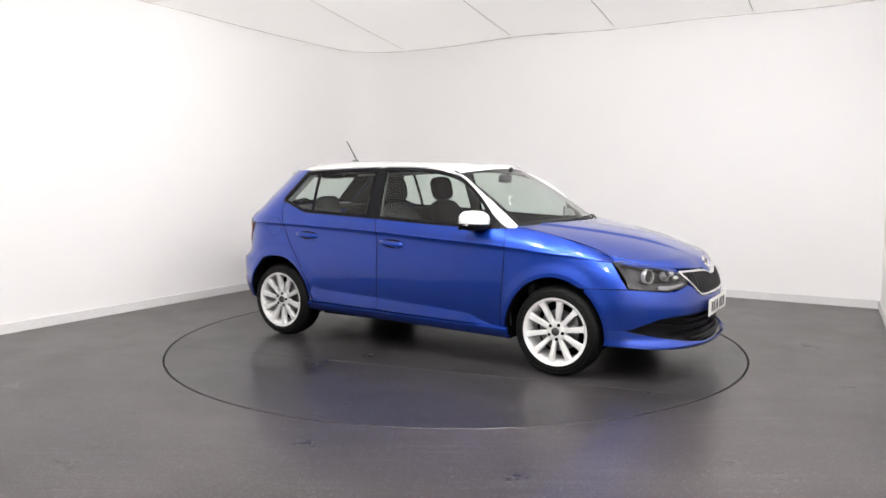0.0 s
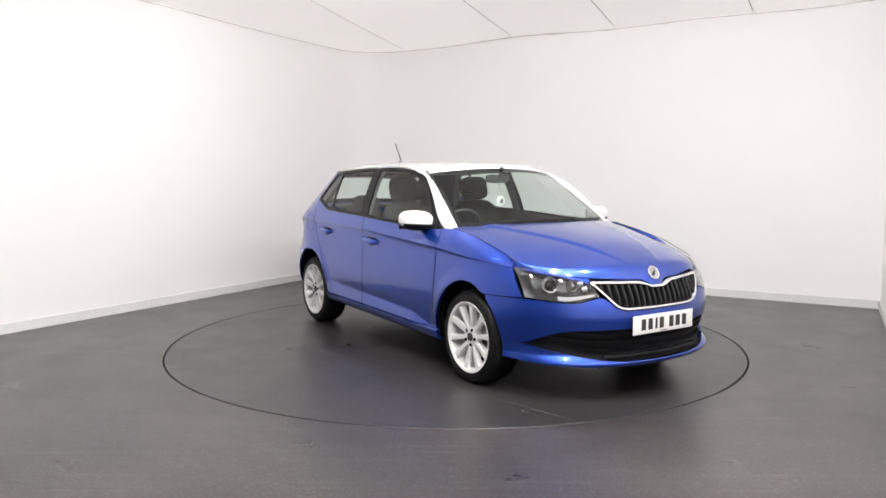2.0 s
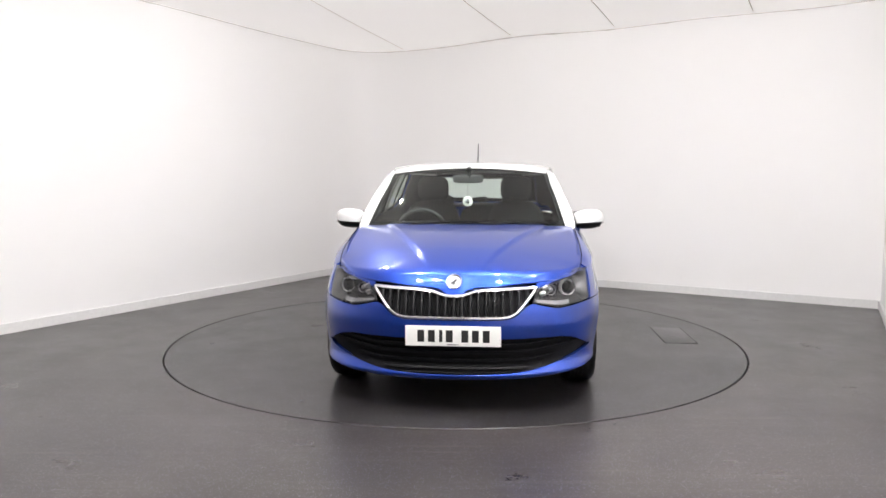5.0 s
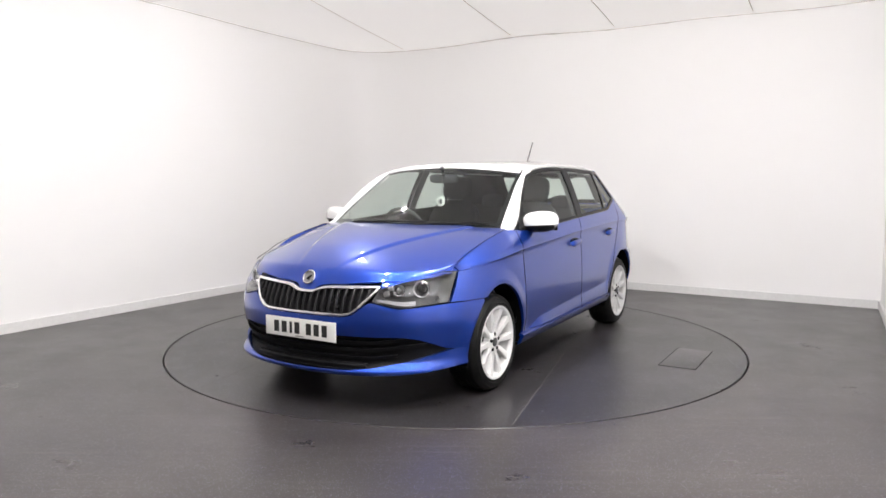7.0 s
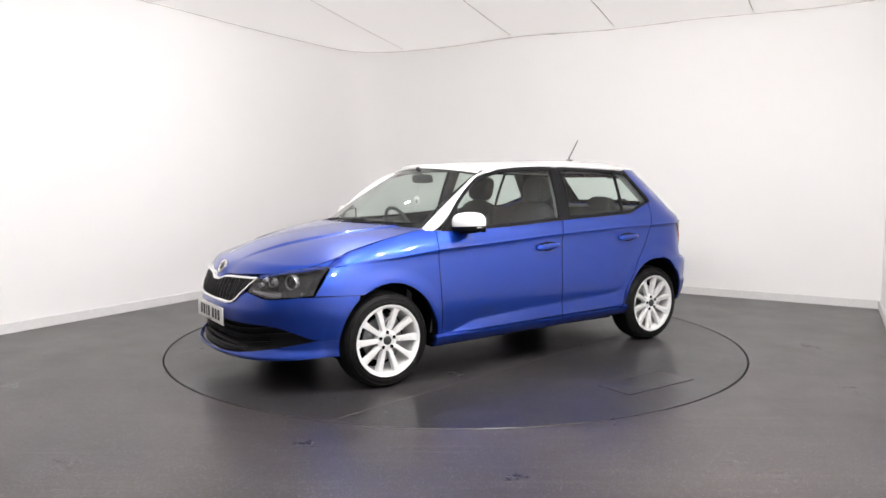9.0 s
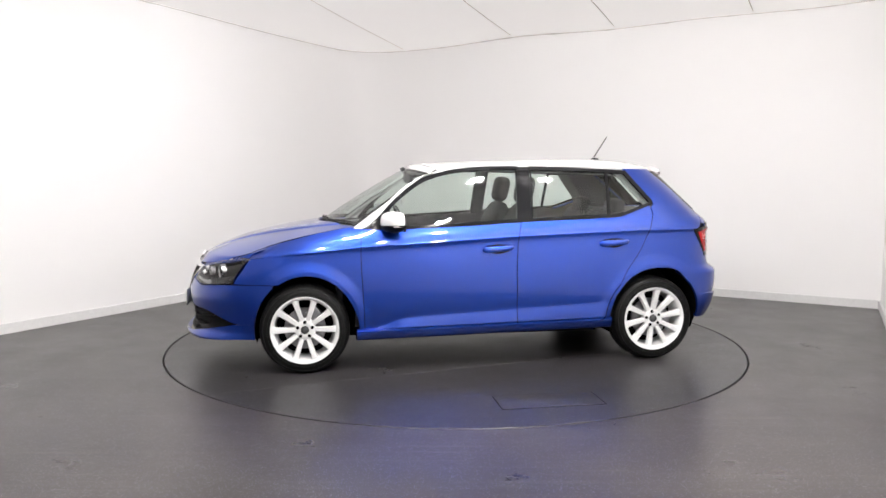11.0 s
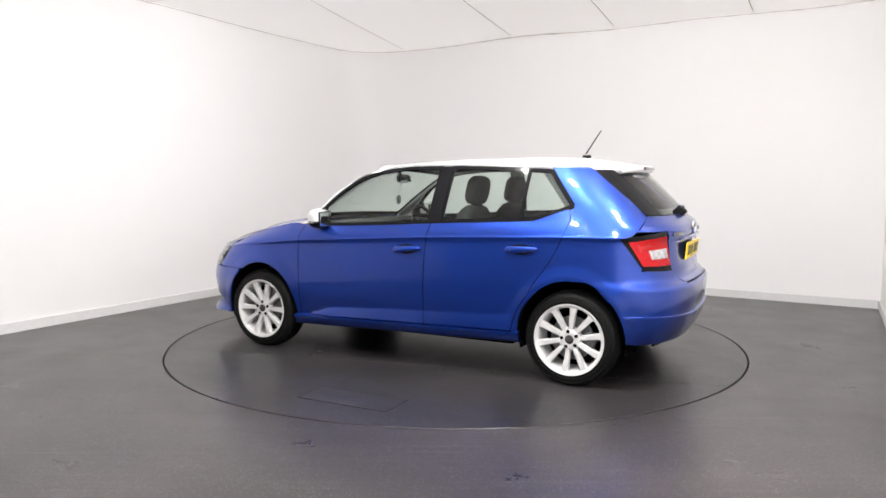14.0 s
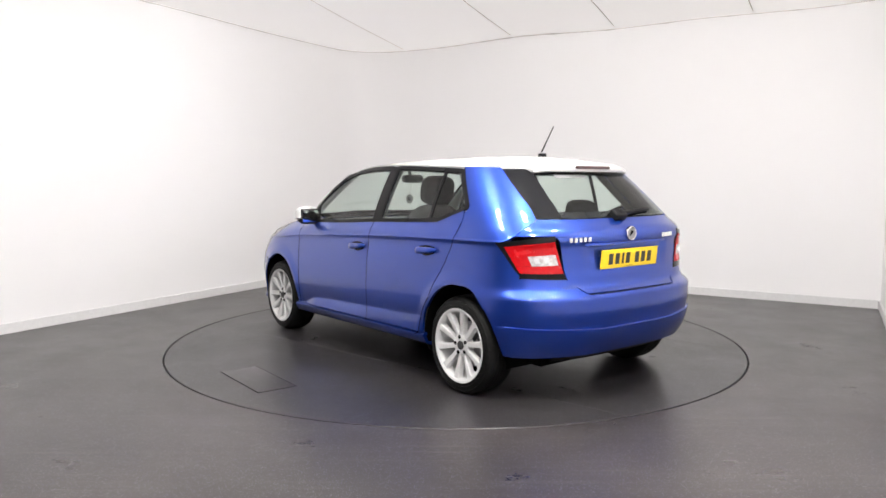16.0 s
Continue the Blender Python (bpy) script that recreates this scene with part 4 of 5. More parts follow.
# headlights
def headlight(mirror):
    h = new("headlight")
    h.parent = car
    tagged(h, "clear-lensed headlight with smoked housing")
    top = [(nose_angle(0.772, x=1.585), 0.772), (nose_angle(0.772, x=1.68), 0.772), (nose_angle(0.760, y=0.67), 0.760), (nose_angle(0.730, y=0.56), 0.731), (nose_angle(0.696, y=0.457), 0.697)]
    bot = [(nose_angle(0.612, x=1.705), 0.610), (nose_angle(0.602, x=1.78), 0.604), (nose_angle(0.592, y=0.66), 0.596), (nose_angle(0.590, y=0.577), 0.590), (nose_angle(0.62, y=0.435), 0.618)]
    T, B = path2(top, 34, True), path2(bot, 34, True)
    G = between(T, B, 16)
    part("lens", sheet(offset(flat(G, nose_wrap), 0.003), 0.006, mirror), MAT_LENS, h, "clear glossy lens")
    strip = between(T + np.array([0, 0.030]), T - np.array([0, 0.006]), 5)
    part("lamp_shoulder", sheet(offset(flat(strip, nose_wrap), -0.008), 0.0, mirror, rim=False), MAT_BLUE, h)
    P = flat(G, nose_wrap)
    deep = P.copy()
    nu, nv = deep.shape[:2]
    for i in range(nu):
        for j in range(nv):
            e = min(1, 5 * min(i / (nu - 1), 1 - i / (nu - 1))) * min(1, 3.5 * min(j / (nv - 1), 1 - j / (nv - 1)))
            deep[i, j] += np.array([-0.075, -0.035, 0]) * e + np.array([-0.004, -0.004, 0])
    part("housing", sheet(deep, 0.0, mirror, rim=False), MAT_BOWL, h, "dark smoked reflector housing")
    for y, z, r, mat in ((0.645, 0.680, 0.046, MAT_SILVER), (0.545, 0.674, 0.030, MAT_STEEL)):
        c = nose(np.float64(y), np.float64(z))
        lamp = new("lamp_projector")
        lamp.parent = h
        sgn = -1 if mirror else 1
        lamp.matrix_basis = pose(float(c[0]) - 0.040, sgn * (y - 0.012), z, 0, 90, 0) @ pose(0, 0, 0, sgn * -22, 0, 0)
        bm = bmesh.new()
        lathe(bm, [(r, -0.02), (r, 0.008), (r * 0.96, 0.012), (r * 0.88, 0.010), (r * 0.86, 0.002)], 36)
        ob = part("projector_bezel", bm, mat, h)
        ob.matrix_basis = lamp.matrix_basis
        bm = bmesh.new()
        lathe(bm, [(r * 0.87, 0.004), (r * 0.78, -0.010), (r * 0.62, -0.014), (r * 0.60, -0.02)], 32)
        ob = part("projector_cup", bm, MAT_BOWL, h)
        ob.matrix_basis = lamp.matrix_basis
        bm = bmesh.new()
        lathe(bm, [(r * 0.62, -0.016), (r * 0.54, 0.000), (r * 0.32, 0.009), (0, 0.012)], 28)
        ob = part("projector_lens", bm, MAT_TRIM if r > 0.04 else MAT_STEEL, h)
        ob.matrix_basis = lamp.matrix_basis
        bpy.data.objects.remove(lamp)
    # pale side-light blade along the lower edge, small facets inboard
    blade = between(path2([(t[0] * 0.72 + b[0] * 0.28, t[1] * 0.22 + b[1] * 0.78) for t, b in zip(T[16:], B[16:])], 20),
                    path2([(t[0] * 0.9 + b[0] * 0.1, t[1] * 0.07 + b[1] * 0.93) for t, b in zip(T[16:], B[16:])], 20), 4)
    part("light_blade", sheet(offset(flat(blade, nose_wrap), -0.010), 0.004, mirror), MAT_STEEL, h, "pale daytime light strip")
    for k, (y, z) in enumerate(((0.500, 0.690), (0.488, 0.660))):
        c = nose(np.float64(y), np.float64(z))
        bm = bmesh.new()
        sgn = -1 if mirror else 1
        box(bm, -0.012, 0.012, -0.016, 0.016, -0.012, 0.012, pose(float(c[0]) - 0.024, sgn * y, z, 20, 30, sgn * 25), bevel=0.004)
        part("reflector_facet", bm, MAT_SILVER, h)
    return h


both(headlight)


# taillights
def taillight(mirror):
    h = new("taillight")
    h.parent = car
    tagged(h, "red and clear taillight in a black surround")
    top = [(tail_angle(0.930, x=-1.553), 0.932), (tail_angle(0.945, x=-1.66), 0.948), (tail_angle(0.955, y=0.64), 0.960), (tail_angle(0.965, y=0.565), 0.968)]
    bot = [(tail_angle(0.742, x=-1.664), 0.742), (tail_angle(0.735, x=-1.72), 0.736), (tail_angle(0.730, y=0.60), 0.732), (tail_angle(0.730, y=0.50), 0.730)]
    T, B = path2(top, 30, True), path2(bot, 30, True)

    def piece(name, u0, u1, v0, v1, mat, lift, label=""):
        nu = 18
        uu = np.linspace(u0, u1, nu) * 29
        Tt = np.stack([np.interp(uu, range(30), T[:, k]) for k in (0, 1)], 1)
        Tt[:, 0] += np.minimum(uu, 0) * 3.0
        Bb = np.stack([np.interp(uu, range(30), B[:, k]) for k in (0, 1)], 1)
        g = between(Bb + (Tt - Bb) * v1, Bb + (Tt - Bb) * v0, 8)
        part(name, sheet(offset(flat(g, tail_wrap), lift), 0.006, mirror), mat, h, label)

    piece("surround", -0.02, 1.0, -0.01, 1.03, MAT_TRIM, 0.004, "gloss black surround")
    piece("red_lens", 0.06, 0.985, 0.60, 0.90, MAT_REDLENS, 0.008, "red lens")
    piece("red_lens", 0.06, 0.40, 0.345, 0.596, MAT_REDLENS, 0.008, "red lens")
    piece("clear_lens", 0.405, 0.935, 0.345, 0.596, MAT_CLEARLENS, 0.008, "clear ribbed lens")
    for u in (0.50, 0.68):
        piece("bulb_reflector", u, u + 0.10, 0.41, 0.53, MAT_SILVER, 0.0135)
    piece("red_lens", 0.94, 0.985, 0.345, 0.596, MAT_REDLENS, 0.008, "red lens")
    piece("red_lens", 0.06, 0.985, 0.14, 0.341, MAT_REDLENS, 0.008, "red lens")
    return h


both(taillight)


# tailgate with rear screen
def tailgate_edge(z):
    """Half width of the tailgate at height z."""
    e = flank(QUARTER_EDGE(z), z)[..., 1]
    return np.where(np.asarray(z) < 0.97, curve((0.60, 0.39), (0.645, 0.40), (0.725, 0.492), (0.732, 0.497), (0.968, 0.560), (0.975, 0.585))(z), e) - 0.004


def tailgate():
    g = new("tailgate")
    g.parent = car
    tagged(g, "blue tailgate with tinted rear screen")

    def area(name, z0, z1, n, mat, wf, lift=0.0, label="", parent=None, dent=None, thick=0.012):
        rows = []
        for z in np.linspace(z0, z1, n):
            w = float(wf(z))
            y = np.linspace(-w, w, 60)
            P = tail(y, np.full_like(y, z))
            if dent is not None:
                P[:, 0] += dent(y, z)
            rows.append(P)
        P = np.stack(rows, 1)
        return part(name, sheet(offset(P, lift) if lift else P, thick), mat, parent or g, label)

    niche = lambda y, z: 0.012 * np.clip((0.40 + (z - 0.9) * 0.1 - np.abs(y)) / 0.07, 0, 1) * np.clip((0.925 - z) / 0.012, 0, 1) * np.clip((z - 0.735) / 0.12, 0, 1)
    area("lower_panel", 0.648, 1.062, 44, MAT_BLUE, tailgate_edge, dent=niche)
    # rear screen: dark border of glass with a clear middle, over a thin frame
    inner = lambda z: tailgate_edge(z) - 0.010
    area("rear_window", 1.068, 1.352, 24, MAT_GLASS, inner, 0.002, "dark tinted rear screen", thick=0.004)
    # ceramic border
    z0, z1 = 1.068, 1.352
    zz = np.linspace(z0, z1, 24)
    for s in (-1, 1):
        P = []
        for z in zz:
            w = float(inner(z))
            y = s * np.linspace(w - 0.125, w + 0.012, 14)
            P.append(tail(y, np.full_like(y, z)))
        part("screen_border", sheet(offset(np.array(P), 0.004 * s), 0.003), MAT_TRIM, g, "black screen border")
    for a, b in ((1.066, 1.105), (1.318, 1.354)):
        area("screen_border", a, b, 5, MAT_TRIM, lambda z: inner(z) - 0.12, -0.004, "black screen border", thick=0.002)
    # pale maker's strip inside the glass, as a plain bar
    P = np.array([tail(np.linspace(0.04, 0.30, 12), np.full(12, z)) for z in (1.300, 1.309, 1.318)])
    part("window_sticker", sheet(offset(P, 0.0035), 0.001), MAT_LINING, g, "small pale window strip")
    # wiper
    bm = bmesh.new()
    c = tail(np.float64(0.02), np.float64(1.075))
    box(bm, -0.034, 0.034, -0.050, 0.050, -0.024, 0.024, pose(float(c[0]) - 0.014, 0.02, 1.082, 0, -40, 0), bevel=0.012)
    base = tail(np.float64(-0.33), np.float64(1.103))
    c2 = np.array([float(c[0]) - 0.026, 0.02, 1.09])
    b2 = np.array([float(base[0]) - 0.018, -0.33, 1.103])
    arm(bm, c2, b2, 0.015, 0.007)
    part("rear_wiper", bm, MAT_PLASTIC, g, "black rear wiper")
    emblem(pose(float(TAIL_X(0.972)) - 0.004, 0, 0.972, 0, -90, 0) @ pose(0, 0, 0, 0, 0, 90), g, 0.043)
    # lettering as plain bars
    for y0, n, w in ((0.475, 5, 0.032), (-0.33, 5, 0.026)):
        for k in range(n):
            y = y0 - k * w
            p = tail(np.float64(y), np.float64(0.950))
            bm = bmesh.new()
            box(bm, -0.003, 0.002, -w * 0.38, w * 0.38, -0.013, 0.013, pose(float(p[0]) - 0.003, y, 0.950), bevel=0.001)
            part("badge_bar", bm, MAT_CHROME, g, smooth=False)
    # handle lip above the plate
    rows = []
    y = np.linspace(-0.37, 0.37, 40)
    for dz, dx in ((0.012, 0.0), (0.008, -0.010), (-0.004, -0.012), (-0.008, 0.012)):
        P = tail(y, np.full_like(y, 0.917))
        ease = np.clip((0.37 - np.abs(y)) / 0.05, 0, 1)
        P[:, 2] += dz
        P[:, 0] += dx * ease
        rows.append(P)
    part("handle_strip", sheet(np.stack(rows, 1), 0, rim=False), MAT_BLUE, g)
    return g


def arm(bm, a, b, r0, r1, n=8):
    """A tapered rod from a to b."""
    a, b = Vector(a), Vector(b)
    q = (b - a).to_track_quat("Z", "Y").to_matrix().to_4x4()
    m = Matrix.Translation((a + b) / 2) @ q
    bmesh.ops.create_cone(bm, cap_ends=True, segments=n, radius1=r0, radius2=r1, depth=(b - a).length, matrix=m)


tailgate()
hood_gap(1)
hood_gap(-1)


def rear_bumper():
    a0 = [tail_angle(0.5, x=v) for v in np.linspace(-1.46, -1.70, 14)]
    angles = np.r_[a0, np.linspace(a0[-1], 90, 46)[1:]]
    pts = [tail_wrap(np.float64(a), np.float64(0.55)) for a in angles]
    Y, X = np.array([p[1] for p in pts]), np.array([p[0] for p in pts])
    top_y = curve((0, 0.640), (0.39, 0.640), (0.41, 0.652), (0.48, 0.722), (0.50, 0.727), (0.70, 0.737))
    top = np.where(X < -1.665, top_y(np.minimum(Y, 0.70)), curve((-1.665, 0.737), (-1.60, 0.668), (-1.46, 0.555), (-1.40, 0.50))(X))
    bot = curve((0, 0.285), (0.40, 0.283), (0.60, 0.285), (0.90, 0.292))(Y)
    line = 0.445 + 0.03 * np.clip((Y - 0.3) / 0.5, 0, 1)
    bm = bmesh.new()
    K = lerp_rows([bot, line - 0.008, line, top], [12, 2, 30])
    rows = []
    for z in K:
        A = angles.copy()
        for i in range(14):
            xa = float(arch_x(ARCH_R, min(z[i], 0.60), -1)) - 0.006
            end = float(tail_wrap(np.float64(angles[13]), np.float64(z[i]))[0])
            x = xa + (X[i] + 1.46) / (X[13] + 1.46) * (end - xa)
            A[i] = tail_angle(float(z[i]), x=x)
        P = mirrored_row(tail_wrap, A, z)
        low = np.concatenate([z, z[::-1][1:]]) < np.concatenate([line, line[::-1][1:]]) - 0.004
        P[:, 0] += np.where(low, -0.014, 0) * np.concatenate([np.clip(-1.5 - X, 0, 0.1) * 10, (np.clip(-1.5 - X, 0, 0.1) * 10)[::-1][1:]])
        rows.append(P)
    b = part("rear_bumper", sheet(np.stack(rows, 1), 0.02), MAT_BLUE, car)
    # shelf below the tailgate and a black skirt under the bumper
    y = np.linspace(-0.5, 0.5, 30)
    rows = [np.stack([tail(y, np.full_like(y, z))[:, 0] + d, y, np.full_like(y, z)], 1) for z, d in ((0.642, 0.001), (0.641, 0.06), (0.66, 0.08))]
    part("bumper_shelf", sheet(np.stack(rows, 1), 0, rim=False), MAT_PLASTIC, b)
    rows = []
    y = np.linspace(-0.52, 0.52, 60)
    for t in np.linspace(0, 1, 7):
        z = 0.236 + 0.06 * t + 0 * y
        P = tail(y, z)
        P[:, 0] += 0.030 + 0.02 * (1 - t)
        rows.append(P)
    part("rear_skirt", sheet(np.stack(rows, 1), 0.01), MAT_PLASTIC, b, "black lower skirt")
    return b


rear_bumper()


# roof, pillars and glazing
def roof_y(x):
    return flank(x, RAIL_Z(x))[..., 1]


def roof():
    P = []
    ts = np.linspace(0, 1, 64)
    for s in np.linspace(-1, 1, 61):
        yf = s * SCREEN_Y(1.0)
        x0 = 0.422 - 0.33 * yf * yf - 0.004
        x1 = -1.515 + 0.085 * abs(s) ** 2.5
        col = []
        for t in ts:
            x = x0 + (x1 - x0) * t
            yr = float(roof_y(min(max(x, -1.38), 0.26)))
            yr = yr + (SCREEN_Y(1.0) - yr) * max(0, min(1, (x - 0.10) / 0.22)) ** 2 if x > 0.10 else yr
            if x < -1.30:
                yr -= 0.035 * ((-1.30 - x) / 0.2) ** 1.5
            zc, zr = float(ROOF_Z(x)), float(RAIL_Z(x)) + 0.001
            if x > 0.10:
                f = min(1, (x - 0.10) / 0.22)
                zr = zr + (float(screen(np.float64(SCREEN_Y(1.0)), np.float64(1.0))[2]) + 0.004 - zr) * f * f
            z = zc - (zc - zr) * abs(s) ** 3.0
            col.append((x, s * yr, z))
        P.append(col)
    r = part("roof", sheet(np.array(P), 0.03), MAT_WHITE, car, "white painted roof with spoiler")
    # spoiler lip that hangs from the roof's rear edge, and the high brake lamp
    edge = np.array(P)[:, -1]
    side = np.abs(np.linspace(-1, 1, len(edge)))
    hang = (1 - 0.45 * side ** 3)[:, None]
    rows = [edge + np.array([dx, 0, 0]) + np.array([0, 0, dz]) * hang for dx, dz in
            ((0.0, 0.0), (-0.012, -0.004), (-0.018, -0.014), (-0.019, -0.036), (-0.010, -0.050), (0.020, -0.054), (0.09, -0.052))]
    part("spoiler_lip", sheet(np.stack(rows, 1), 0, rim=False), MAT_WHITE, r)
    bm = bmesh.new()
    box(bm, -0.006, 0.006, -0.155, 0.155, -0.010, 0.010, pose(-1.533, 0, 1.366, 0, 2, 0), bevel=0.004)
    part("brake_lamp", bm, MAT_DARKRED, r, "dark red high brake lamp")
    return r


roof()


def pillar_a(mirror):
    """White screen pillar between the windscreen and the front window."""
    v = np.linspace(-0.03, 1.0, 34)
    A = screen(SCREEN_Y(v) - 0.014, v)
    B2 = path2([(0.905, 0.962), (0.80, 1.012), (0.62, 1.184), (0.52, 1.260), (0.418, 1.320), (0.30, 1.355), (0.235, 1.368)], 34, True)
    B = flank(B2[:, 0], B2[:, 1])
    mid = (A + B) / 2
    out = np.cross(np.gradient(mid, axis=0), B - A)
    out /= np.linalg.norm(out, axis=1, keepdims=True)
    if out[:, 1].mean() < 0:
        out = -out
    rows = [A * (1 - t) + B * t + out * (0.010 * 4 * t * (1 - t) + 0.004 * (1 - t)) for t in np.linspace(0, 1, 8)]
    return part("screen_pillar", sheet(np.stack(rows, 1), 0.02, mirror), MAT_WHITE, car, "white windscreen pillar")


both(pillar_a)


def windscreen():
    v = np.linspace(-0.04, 1.0, 24)
    s = np.linspace(-1, 1, 50)
    P = np.array([[screen(np.float64(a * (SCREEN_Y(b) - 0.006)), np.float64(b)) for b in v] for a in s])
    w = part("windscreen", sheet(P, 0.004), MAT_GLASS, car, "clear windscreen")
    # black border
    for a0, a1, b0, b1 in ((-1, -0.955, -0.04, 1), (0.955, 1, -0.04, 1), (-0.955, 0.955, 0.905, 0.94), (-0.955, 0.955, -0.04, 0.06)):
        P = np.array([[screen(np.float64(a * (SCREEN_Y(b) - 0.006)), np.float64(b)) for b in np.linspace(b0, b1, 24)] for a in np.linspace(a0, a1, 24)])
        part("screen_border", sheet(offset(P, -0.003), 0.002), MAT_TRIM, w, "black screen border")
    # the roof's white leading edge laps over the head of the screen
    P = np.array([[screen(np.float64(a * (SCREEN_Y(b) - 0.016)), np.float64(b)) for b in (0.932, 0.938, 0.97, 1.004)] for a in s])
    P = offset(P, 0.005)
    P[:, 0] = offset(np.array([[screen(np.float64(a * (SCREEN_Y(b) - 0.016)), np.float64(b)) for b in (0.932, 0.938)] for a in s]), 0.001)[:, 0]
    part("roof_edge", sheet(P, 0.003), MAT_WHITE, car, "white leading edge of the roof")
    # cowl and wipers
    y = np.linspace(-0.70, 0.70, 50)
    rows = []
    for d, z in ((0.035, -0.010), (0.0, 0.0), (-0.05, -0.004), (-0.10, 0.0)):
        rows.append(np.stack([1.135 - 0.50 * y * y + d, y, 0.975 - 0.03 * y * y + z], 1))
    part("cowl", sheet(np.stack(rows, 1), 0.01), MAT_PLASTIC, w, "black cowl panel")
    for y0, y1 in ((-0.42, 0.22), (0.12, 0.62)):
        bm = bmesh.new()
        yy = np.linspace(y0, y1, 14)
        pts = [screen(np.float64(q), np.float64(0.0 + 0.035 * (q - y0) / (y1 - y0))) for q in yy]
        for a, b in zip(pts, pts[1:]):
            arm(bm, Vector(a) + Vector((0.008, 0, 0.008)), Vector(b) + Vector((0.008, 0, 0.008)), 0.006, 0.006, 6)
        p0 = Vector(pts[0]) + Vector((0.09, -0.02, 0.0))
        arm(bm, p0 - Vector((0.02, 0, 0.012)), Vector(pts[6]) + Vector((0.008, 0, 0.014)), 0.009, 0.006, 6)
        part("front_wiper", bm, MAT_PLASTIC, w, "black wiper")
    return w


windscreen()


F_TOP = [(0.790, 0.968), (0.70, 1.070), (0.606, 1.164), (0.50, 1.246), (0.403, 1.302), (0.242, 1.350), (0.044, 1.374), (-0.10, 1.380), (-0.262, 1.381)]
F_BOT = [(0.790, 0.960), (0.625, 0.961), (0.308, 0.974), (0.05, 0.988), (-0.235, 1.006)]
R_TOP = [(-0.340, 1.380), (-0.55, 1.375), (-0.777, 1.366), (-1.048, 1.353)]
R_BOT = [(-0.320, 1.008), (-0.60, 1.018), (-0.99, 1.038), (-1.11, 1.080), (-1.234, 1.123)]


def side_glazing(mirror):
    # panes
    n = 30
    f = between(path2(F_TOP, n, True), path2(F_BOT, n, True), 14)
    pane = part("front_side_window", sheet(offset(flat(f, flank), -0.004), 0.003, mirror), MAT_GLASS, car, "green-tinted side glass")
    ft, fb = path2(F_TOP, 60, True), path2(F_BOT, 60, True)
    inset = lambda line, d: np.stack([line[:, 0], line[:, 1] + d], 1)
    bm = ribbon(inset(ft, -0.007), 0.024, flank, 0.003, 0.012, mirror)
    ribbon(inset(fb, 0.005), 0.020, flank, 0.003, 0.012, mirror, bm)
    ribbon(path2([(-0.250, 1.376), (-0.226, 1.010)], 12), 0.010, flank, 0.001, 0.012, mirror, bm)
    part("window_frame", bm, MAT_TRIM, pane, "black window surround")
    # mirror sail
    g = between(path2([(0.79, 0.972), (0.655, 1.110)], 8), path2([(0.79, 0.966), (0.655, 0.966)], 8), 8)
    part("mirror_sail", sheet(offset(flat(g, flank), 0.001), 0.01, mirror), MAT_PLASTIC, pane, "black corner piece")
    # B pillar
    g = between(path2([(-0.262, 1.382), (-0.340, 1.381)], 8), path2([(-0.222, 1.002), (-0.322, 1.006)], 8), 16)
    part("door_pillar", sheet(offset(flat(g, flank), 0.002), 0.02, mirror), MAT_TRIM, car, "gloss black door pillar")
    # rear pane
    f = between(path2(R_TOP, n, True), path2(R_BOT, n), 14)
    pane = part("rear_side_window", sheet(offset(flat(f, flank), -0.004), 0.003, mirror), MAT_GLASS, car, "green-tinted side glass")
    rt, rb = path2(R_TOP, 50, True), path2(R_BOT, 60)
    bm = ribbon(inset(rt, -0.006), 0.024, flank, 0.003, 0.012, mirror)
    ribbon(inset(rb, 0.006), 0.022, flank, 0.003, 0.012, mirror, bm)
    ribbon(path2([(-1.052, 1.353), (-1.115, 1.27), (-1.226, 1.130)], 20), 0.030, flank, 0.003, 0.012, mirror, bm)
    ribbon(path2([(-0.352, 1.376), (-0.330, 1.012)], 12), 0.010, flank, 0.001, 0.012, mirror, bm)
    ribbon(path2([(-0.912, 1.357), (-0.893, 1.040)], 12), 0.022, flank, 0.002, 0.012, mirror, bm)
    part("window_frame", bm, MAT_TRIM, pane, "black window surround")


both(side_glazing)


